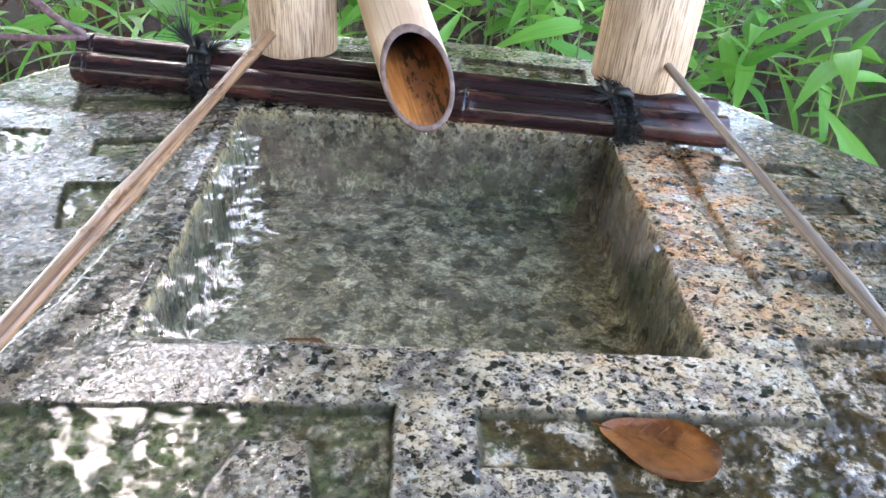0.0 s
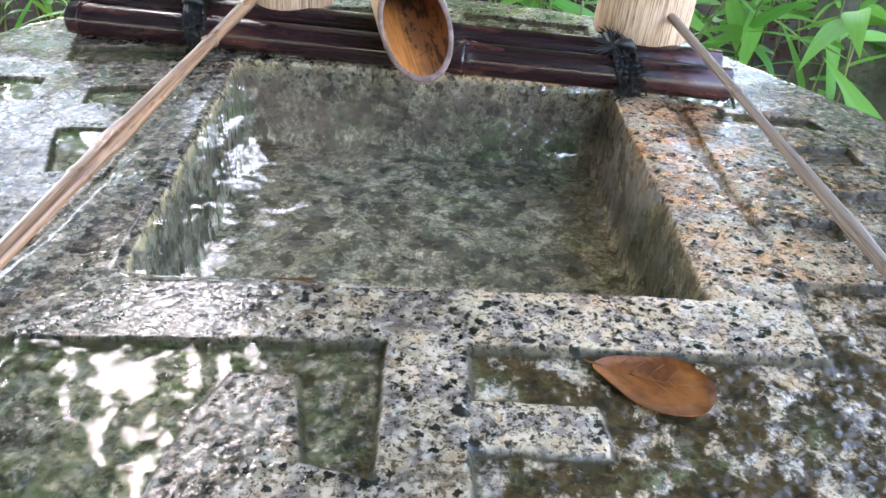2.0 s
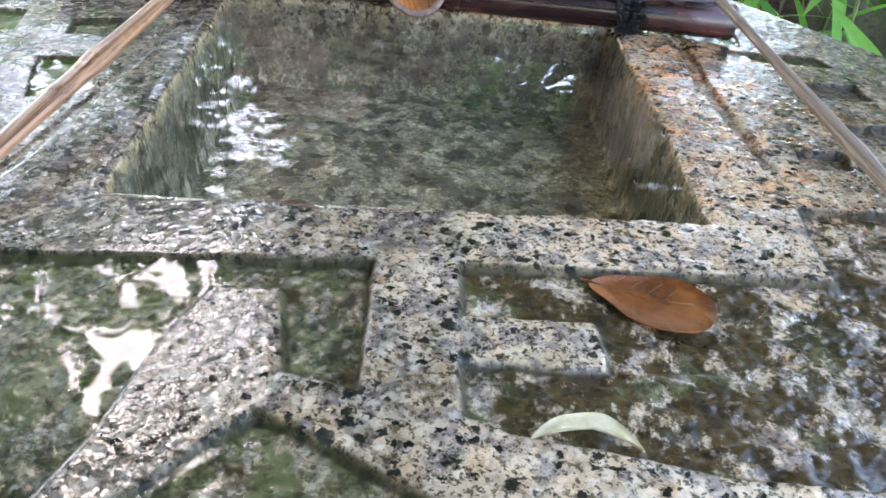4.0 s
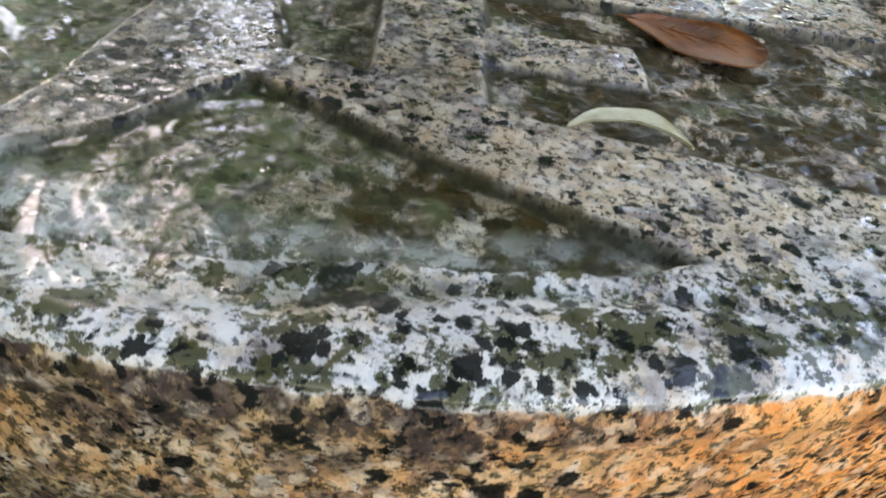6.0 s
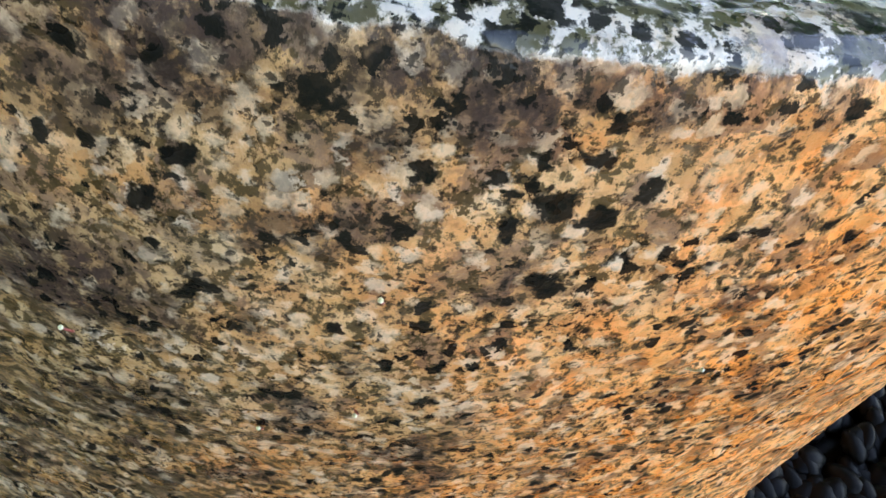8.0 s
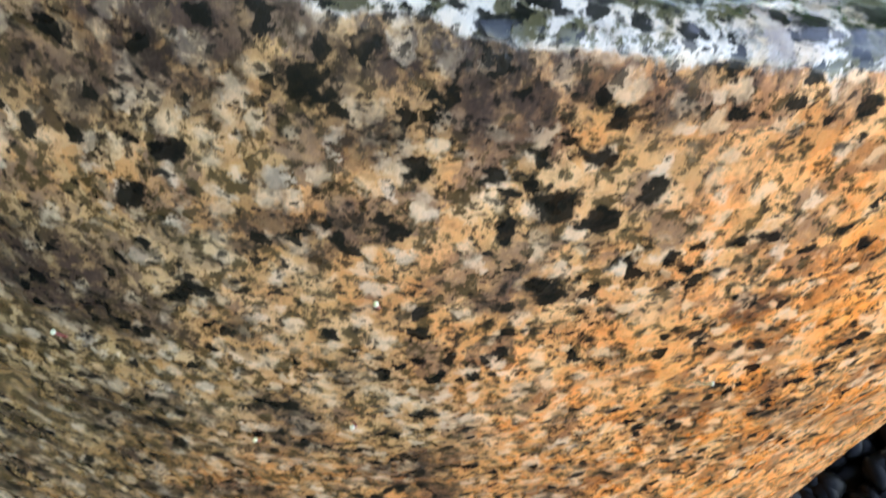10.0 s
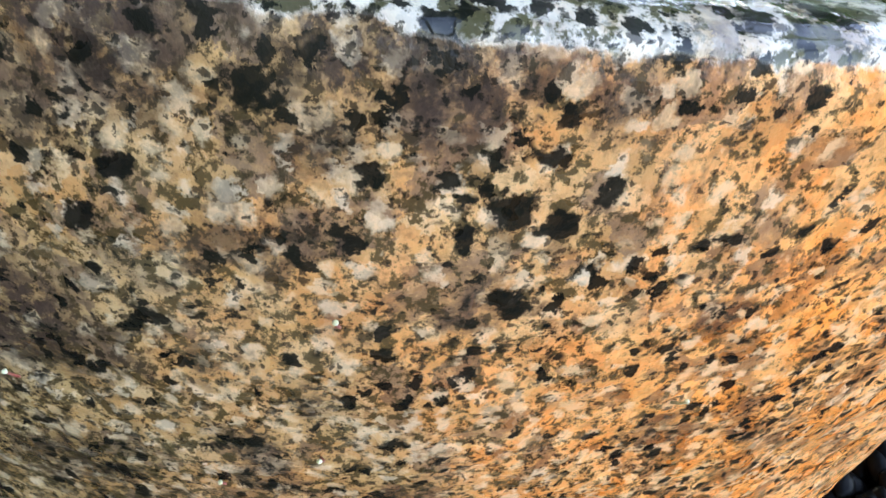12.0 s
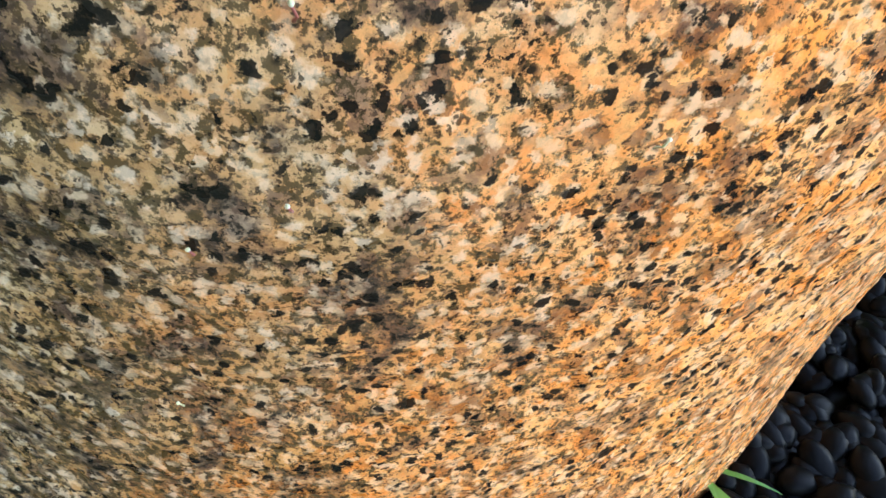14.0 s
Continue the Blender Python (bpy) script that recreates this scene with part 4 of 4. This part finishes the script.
ladle((0.204, 0.226, 0.490), 0.0455, 0.115, (0, 3, 0), (0.222, 0.184, 0.5185), (0.315, -0.262, 0.4515), CANE_GREY,
      "pale bamboo ladle standing mouth down with a thin grey handle", 0.0048)


# ---- leaves lying on the stone ----
def flat_leaf(name, outline, z, mat, label, arch=0.0, thick=0.0008):
    cx = sum(p[0] for p in outline) / len(outline)
    cy = sum(p[1] for p in outline) / len(outline)
    a, b = Vector(outline[0]), Vector(outline[len(outline) // 2])
    ax = (b - a).normalized()
    verts, faces, n = [], [], len(outline)
    for side in (1, -1):
        for f in (0.0, 0.35, 0.7, 1.0):
            for px, py in outline:
                q = Vector((cx + (px - cx) * f, cy + (py - cy) * f))
                along = (q - a).dot(ax) / (b - a).length
                off = abs((q - a).x * ax.y - (q - a).y * ax.x)
                verts.append((q.x, q.y, z + side * thick / 2 + arch * math.sin(math.pi * min(1, max(0, along))) + 0.04 * off + 0.0008 * math.sin(along * 9 + off * 60)))
    for s in (0, 1):
        for i in range(3):
            for k in range(n):
                f = (s * 4 * n + i * n + k, s * 4 * n + i * n + (k + 1) % n, s * 4 * n + (i + 1) * n + (k + 1) % n, s * 4 * n + (i + 1) * n + k)
                faces.append(f if s else f[::-1])
    for k in range(n):
        faces.append((3 * n + k, 3 * n + (k + 1) % n, 7 * n + (k + 1) % n, 7 * n + k))
    return tagged(obj(name, verts, faces, mat), label, "leaf")


def rounded(points, steps=5):
    """A smooth closed outline through a few corners."""
    out, n = [], len(points)
    for i in range(n):
        p0, p1, p2, p3 = (Vector(points[(i + k - 1) % n]) for k in range(4))
        for s in range(steps):
            t = s / steps
            out.append(tuple(0.5 * (2 * p1 + (p2 - p0) * t + (2 * p0 - 5 * p1 + 4 * p2 - p3) * t * t + (3 * p1 - p0 - 3 * p2 + p3) * t**3)))
    return out


leaf = flat_leaf("fallen_leaf", rounded([(0.108, -0.2430), (0.128, -0.2345), (0.152, -0.2355), (0.169, -0.253), (0.159, -0.275), (0.137, -0.2775), (0.119, -0.262)]), 0.4490,
                 LEAF_BROWN, "wet rust-brown oval leaf lying in a carved hollow")
vein = tube_data([(0.104, -0.240, 0.4494), (0.125, -0.249, 0.4497), (0.145, -0.2555, 0.4500), (0.167, -0.2555, 0.4500)], [0.0006, 0.0004, 0.0003, 0.0002], 6)
obj("midrib", *vein, LEAF_BROWN, leaf)
for q in range(5):
    bx, by = 0.118 + 0.009 * q, -0.2455 - 0.0022 * q
    for sy in (1, -1):
        end_y = by + sy * (0.009 if sy > 0 else 0.013)
        obj("side_vein", *tube_data([(bx, by, 0.4497), (bx + 0.004, (by + end_y) / 2, 0.4501), (bx + 0.009, end_y, 0.4503)], [0.0003, 0.00025, 0.00015], 5), LEAF_BROWN, leaf)
flat_leaf("fallen_leaf", rounded([(0.073, -0.3525), (0.084, -0.343), (0.100, -0.3405), (0.110, -0.347), (0.1165, -0.355), (0.107, -0.3505), (0.098, -0.3475), (0.086, -0.3485)]), 0.4515,
          LEAF_PALE, "curled pale leaf with a serrated edge arching over the stone", 0.004)
flat_leaf("fallen_leaf", rounded([(-0.075, -0.178), (-0.066, -0.172), (-0.052, -0.172), (-0.047, -0.177), (-0.058, -0.181)]), 0.4405, LEAF_BROWN, "small orange leaf under the water of the basin")

# ---- boulder behind ----
bm = bmesh.new()
bmesh.ops.create_icosphere(bm, subdivisions=5, radius=1.0)
for v in bm.verts:
    p = v.co.normalized()
    q = Vector((math.copysign(abs(p.x) ** 0.7, p.x) * 0.42, math.copysign(abs(p.y) ** 0.7, p.y) * 0.36, math.copysign(abs(p.z) ** 0.8, p.z) * 0.62))
    q += p * (0.05 * noise.fractal(p * 1.7, 1.0, 2.0, 4) + 0.008 * noise.fractal(p * 14, 1.0, 2.0, 3))
    q.x += 0.22 * q.z
    v.co = q
me = bpy.data.meshes.new("boulder")
bm.to_mesh(me)
bm.free()
me.polygons.foreach_set("use_smooth", [True] * len(me.polygons))
me.materials.append(ROCK)
rock = tagged(new("boulder", me), "large grey-brown weathered rock behind the bamboo grass", "rock")
rock.matrix_world = pose(1.12, 0.92, 0.20, 0, 0, 12)


# ---- bamboo grass ----
def leaf_mesh(length, width, bend, fold):
    verts, faces = [], []
    n = 9
    for i in range(n + 1):
        t = i / n
        w = width / 2 * (math.sin(math.pi * min(1, t * 0.96 + 0.04) ** 0.62)) * (1 if t < 0.98 else 0.15)
        y, z = length * (t - 0.12 * bend * t * t), -bend * length * 0.42 * t * t
        verts += [(-w, y, z + fold * w), (0, y, z), (w, y, z + fold * w)]
    for i in range(n):
        for k in (0, 1):
            a = 3 * i + k
            faces.append((a, a + 1, a + 4, a + 3))
    me = bpy.data.meshes.new("leaf")
    me.from_pydata(verts, [], faces)
    me.polygons.foreach_set("use_smooth", [True] * len(faces))
    me.materials.append(SASA)
    return me


LEAVES = [leaf_mesh(l, w, b, f) for l, w, b, f in ((0.15, 0.024, 0.5, 0.25), (0.13, 0.027, 0.9, 0.15), (0.17, 0.022, 0.3, 0.3), (0.11, 0.022, 1.2, 0.2), (0.19, 0.030, 0.7, 0.12))]


def sasa(x, y, h, rnd, count):
    top = empty("bamboo_grass", Matrix.Translation((x, y, -0.01)), "bright green bamboo grass with long wet pointed leaves", "bamboo grass", "bamboo grass clump")
    lean = Vector((rnd.gauss(0, 0.18), rnd.gauss(-0.12, 0.15), 1)).normalized()
    pts = [lean * h * t + Vector((0.02 * math.sin(t * 3 + x * 9), 0.02 * math.sin(t * 2.2 + y * 7), 0)) for t in (0, 0.25, 0.5, 0.75, 1.0)]
    obj("stem", *tube_data(pts, [0.0028, 0.0026, 0.0022, 0.0018, 0.0010], 6), STEM, top)
    for i in range(count):
        t = 1.0 - 0.6 * (i / count) ** 1.3
        p = pts[0].lerp(pts[-1], t)
        lf = new("leaf", rnd.choice(LEAVES))
        lf.parent = top
        s = rnd.uniform(0.75, 1.25)
        lf.matrix_basis = Matrix.Translation(p) @ pose(0, 0, 0, rnd.uniform(-20, 55), rnd.gauss(0, 22), i * 137.5 + rnd.uniform(-30, 30)) @ Matrix.Diagonal((s, s, s, 1))
    return top


rnd = random.Random(4)
spots = []
tries = 0
while len(spots) < 165 and tries < 6000:
    tries += 1
    x, y = rnd.uniform(-1.25, 1.5), rnd.uniform(0.5, 2.3)
    if math.hypot(x, y) < 0.60 or any(math.hypot(x - a, y - b) < 0.11 for a, b in spots) or math.hypot((x - 1.15) / 0.42, (y - 0.92) / 0.40) < 1.0:
        continue
    spots.append((x, y))
for x, y in spots:
    sasa(x, y, rnd.uniform(0.34, 0.60) + 0.08 * max(0, y - 1), rnd, rnd.randint(8, 13))
for x, y, h in ((0.52, 0.42, 0.42), (0.60, 0.30, 0.36), (0.56, 0.55, 0.48), (0.68, 0.46, 0.40), (-0.52, 0.42, 0.50), (-0.40, 0.55, 0.55), (-0.66, 0.25, 0.45), (0.14, 0.80, 0.80), (0.24, 0.95, 0.90), (0.05, 1.05, 1.00), (0.34, 0.86, 0.75), (0.18, 1.25, 1.10), (-0.30, 1.05, 0.85), (-0.42, 0.95, 0.78), (-0.20, 1.30, 1.00), (0.42, 1.05, 0.95), (0.10, 1.15, 0.72), (0.30, 1.15, 1.05), (-0.50, 1.15, 0.90), (-0.34, 1.30, 1.05), (0.22, 0.72, 0.62)):
    sasa(x, y, h, rnd, 9)


def blade(p0, p1, width, label):
    """A single grass leaf on the pebbles."""
    p0, p1 = Vector(p0), Vector(p1)
    d = p1 - p0
    side = d.cross(Vector((0, 0, 1))).normalized()
    verts, faces = [], []
    for i in range(9):
        t = i / 8
        w = width / 2 * math.sin(math.pi * (0.08 + 0.92 * t) ** 0.7) + 0.0003
        c = p0 + d * t + Vector((0, 0, 0.25 * d.length * t * (1 - t)))
        verts += [c - side * w + Vector((0, 0, w * 0.3)), c, c + side * w + Vector((0, 0, w * 0.3))]
        if i:
            a = 3 * (i - 1)
            faces += [(a, a + 1, a + 4, a + 3), (a + 1, a + 2, a + 5, a + 4)]
    return tagged(obj("grass_blade", verts, faces, SASA), label, "grass")


blade((0.30, -0.385, 0.014), (0.268, -0.298, 0.022), 0.020, "broad bright green grass leaf on black pebbles")
blade((0.275, -0.290, 0.018), (0.322, -0.308, 0.020), 0.004, "thin pale green grass blade on black pebbles")


# ---- leaf litter behind the stone ----
def litter():
    r = random.Random(9)
    parts = []
    for i in range(2200):
        x, y = r.uniform(-1.6, 1.8), r.uniform(0.42, 2.8)
        if math.hypot(x, y) < 0.46:
            continue
        m = pose(x, y, r.uniform(0.0, 0.03), r.gauss(0, 22), r.gauss(0, 22), r.uniform(0, 360))
        l, w = r.uniform(0.03, 0.09), r.uniform(0.008, 0.03)
        vs = [(-l / 2, 0, 0), (-l / 6, w / 2, 0.004), (l / 4, w / 2.4, 0.005), (l / 2, 0, 0.008), (l / 4, -w / 2.4, 0.005), (-l / 6, -w / 2, 0.004)]
        parts.append(([m @ Vector(v) for v in vs], [(0, 1, 2, 3), (0, 3, 4, 5)]))
    return tagged(obj("leaf_litter", *join_data(parts), LITTER), "reddish brown fallen leaves on damp soil", "leaf litter", kind="stuff")


litter()


# ---- trees beyond, seen in the water ----
OPENINGS = [(-29, 40, 13, 11), (19, 19, 9, 7), (-16, 25, 5, 4), (-22, 33, 5, 5), (8, 20, 3, 3), (-38, 23, 12, 7), (-58, 36, 5, 4), (34, 40, 4, 6)]


def open_sky(p):
    """True where the crowns leave a hole to the sky, as seen from the basin."""
    q = p - Vector((0, -0.1, 0.45))
    az, el = math.degrees(math.atan2(q.x, q.y)), math.degrees(math.atan2(q.z, math.hypot(q.x, q.y)))
    near = min(((az - a) / w) ** 2 + ((el - e) / h) ** 2 for a, e, w, h in OPENINGS)
    if near < 1 + 0.8 * noise.noise(p * 2.5):
        return noise.noise(p * 3.6) < (0.36 if near < 0.4 else 0.2)
    if el > 54 and noise.noise(p * 2.0) > 0.08:
        return True
    return 48 < az < 172 and el < 60


def tree(x, y, h, spread, rnd, over, label):
    """over: the middle of the crown."""
    top = empty("tree", pose(x, y, -0.02), label, "tree", "trees round the garden")
    head = Vector(over) - Vector((x, y, 0))
    pts = [Vector((head.x * t**2, head.y * t**2, h * t)) + Vector((0.05 * math.sin(5 * t + x), 0.05 * math.cos(4 * t + y), 0)) for t in (0, 0.2, 0.4, 0.6, 0.8, 1.0)]
    limbs = [tube_data(pts, [h * k for k in (0.026, 0.021, 0.017, 0.013, 0.008, 0.003)], 12)]
    tips = []
    for i in range(26):
        p = pts[rnd.randint(2, 4)].lerp(pts[5], rnd.random())
        q = head + Vector((rnd.uniform(-1, 1) * spread, rnd.uniform(-1, 1) * spread, rnd.uniform(-0.7, 0.6) * spread * 0.7))
        limbs.append(tube_data([p, p.lerp(q, 0.5) + Vector((0, 0, 0.06)), q], [h * 0.006, h * 0.0035, h * 0.0012], 6))
        tips += [q, p.lerp(q, 0.65)]
    obj("trunk", *join_data(limbs), BARK, top)
    leaves = []
    for i in range(6000):
        c = rnd.choice(tips)
        p = c + Vector([rnd.gauss(0, spread * 0.21) for _ in range(3)])
        if p.z < 0.7 or open_sky(p + Vector((x, y, 0))):
            continue
        m = Matrix.Translation(p) @ pose(0, 0, 0, rnd.uniform(-60, 60), rnd.uniform(-60, 60), rnd.uniform(0, 360))
        s = rnd.uniform(0.06, 0.12)
        leaves.append(([m @ Vector(v) for v in ((-s, 0, 0), (-s * 0.2, s * 0.5, 0.01), (s, 0, 0), (-s * 0.2, -s * 0.5, 0.01))], [(0, 1, 2, 3)]))
    obj("crown", *join_data(leaves), FOLIAGE, top)


rnd = random.Random(21)
for x, y, h, s, over in (
    (0.15, 3.3, 3.0, 1.3, (0.2, 3.0, 2.3)), (-1.5, 3.0, 3.4, 1.4, (-1.1, 2.4, 2.9)), (1.6, 2.9, 3.4, 1.4, (1.2, 2.4, 2.8)),
    (-2.3, 1.0, 3.8, 1.5, (-1.5, 0.4, 3.2)), (2.5, 1.2, 4.0, 1.5, (1.2, 0.7, 3.4)), (-2.6, -1.6, 3.8, 1.5, (-1.4, -1.2, 3.3)),
    (0.6, 5.0, 5.0, 1.9, (0.5, 4.4, 4.0)), (-3.4, 4.6, 4.2, 1.8, (-3.0, 4.2, 3.0)), (3.6, 4.4, 4.5, 1.8, (3.2, 4.0, 3.0)),
    (-0.9, 7.5, 4.0, 2.2, (-0.9, 7.0, 2.4)), (2.6, 7.8, 4.0, 2.2, (2.6, 7.4, 2.4)), (-4.8, 7.4, 4.5, 2.3, (-4.6, 7.0, 2.6)),
    (4.6, 0.6, 4.0, 1.7, (4.0, 0.6, 2.6)), (-5.0, 0.6, 4.5, 1.9, (-4.4, 0.6, 2.8)), (0.0, 2.6, 4.4, 1.5, (0.1, 0.6, 3.7)),
    (2.9, -1.6, 4.4, 1.5, (1.2, -0.9, 3.6)), (0.9, -3.2, 4.6, 1.6, (0.3, -1.6, 3.6)), (-1.6, -3.8, 4.2, 1.8, (-1.3, -3.0, 3.0)),
    (0.4, -4.0, 2.8, 1.5, (0.4, -3.8, 1.3)), (2.6, -3.4, 2.8, 1.5, (2.5, -3.3, 1.3)), (-2.2, -3.6, 2.8, 1.5, (-2.2, -3.4, 1.3)), (-3.8, -1.2, 2.8, 1.5, (-3.7, -1.2, 1.3))):
    tree(x, y, h, s, rnd, over, "slender garden tree with small dark green leaves")


# ---- tiny sprouts on the flank ----
def sprout(p, out, length, mat, label):
    p, out = Vector(p), Vector(out).normalized()
    pts = [p, p + out * length * 0.5 + Vector((0.0008, 0, 0.001)), p + out * length + Vector((-0.0005, 0, 0.003))]
    top = obj("sprout", *tube_data(pts, [0.0005, 0.0004, 0.0004], 6), mat)
    obj("seed_head", *tube_data([pts[2], pts[2] + Vector((0, -0.0006, 0.0009)), pts[2] + Vector((0, -0.0012, 0.0016))], [0.0004, 0.0008, 0.0003], 8), SPROUT_PALE, top)
    return tagged(top, label, "sprout", "sprouts on the stone")


def flank_point(px, pz):
    """The place on the front flank of the stone at that x and height."""
    hit, place, normal, _ = STONE.ray_cast((px, -0.8, pz), (0, 1, 0))
    return place, normal


for px, pz, length, mat in ((-0.009, 0.288, 0.004, SPROUT_RED), (0.022, 0.369, 0.006, SPROUT_RED), (0.020, 0.311, 0.007, SPROUT_RED),
                            (0.117, 0.335, 0.006, SPROUT_PALE), (-0.060, 0.330, 0.004, SPROUT_RED), (-0.025, 0.193, 0.003, SPROUT_PALE)):
    place, normal = flank_point(px, pz)
    sprout(place - normal * 0.0004, normal + Vector((0.1, 0, 0.6)), length, mat, "tiny moss sprout with a pale head growing on the stone")


# ---- black pebbles ----
def pebble_mesh(seed):
    bm = bmesh.new()
    bmesh.ops.create_icosphere(bm, subdivisions=2, radius=1.0)
    for v in bm.verts:
        v.co *= 1 + 0.16 * noise.noise(v.co * 1.3 + Vector((seed * 7.1, 0, 0)))
        v.co = Vector((v.co.x * 0.017, v.co.y * 0.0115, v.co.z * 0.0072))
    me = bpy.data.meshes.new("pebble")
    bm.to_mesh(me)
    bm.free()
    me.polygons.foreach_set("use_smooth", [True] * len(me.polygons))
    me.materials.append(PEBBLE)
    return me


def gravel():
    r = random.Random(12)
    shapes = [pebble_mesh(k) for k in range(6)]
    bed = tagged(obj("gravel_bed", *tube_data([(0, 0, -0.02), (0, 0, 0.0)], [1.25, 1.25], 48), PEBBLE, smooth=False), "bed of smooth black pebbles round the stone", "gravel", kind="structure")
    near, far = 0, []
    for layer in range(2):
        for i in range(2600):
            a, d = r.uniform(-2.6, 0.9), 0.41 + 0.8 * r.random() ** 1.2
            x, y = d * math.cos(a), d * math.sin(a)
            if y > 0.42:
                continue
            m = pose(x, y, 0.004 + 0.007 * layer + r.uniform(0, 0.006), r.gauss(0, 16), r.gauss(0, 16), r.uniform(0, 360)) @ Matrix.Diagonal((*[r.uniform(0.75, 1.25)] * 3, 1))
            if layer == 1 and near < 300 and 0.24 < x < 0.62 and -0.46 < y < 0.02:
                p = new("pebble", shapes[i % 6])
                p.parent = bed
                p.matrix_basis = m
                near += 1
            else:
                far.append((m, shapes[i % 6]))
    parts = []
    data = {s: ([v.co.copy() for v in s.vertices], [tuple(p.vertices) for p in s.polygons]) for s in shapes}
    for m, s in far:
        v, f = data[s]
        parts.append(([m @ c for c in v], f))
    rest = obj("pebbles", *join_data(parts), PEBBLE, bed)
    rest["kind"] = "stuff"


gravel()
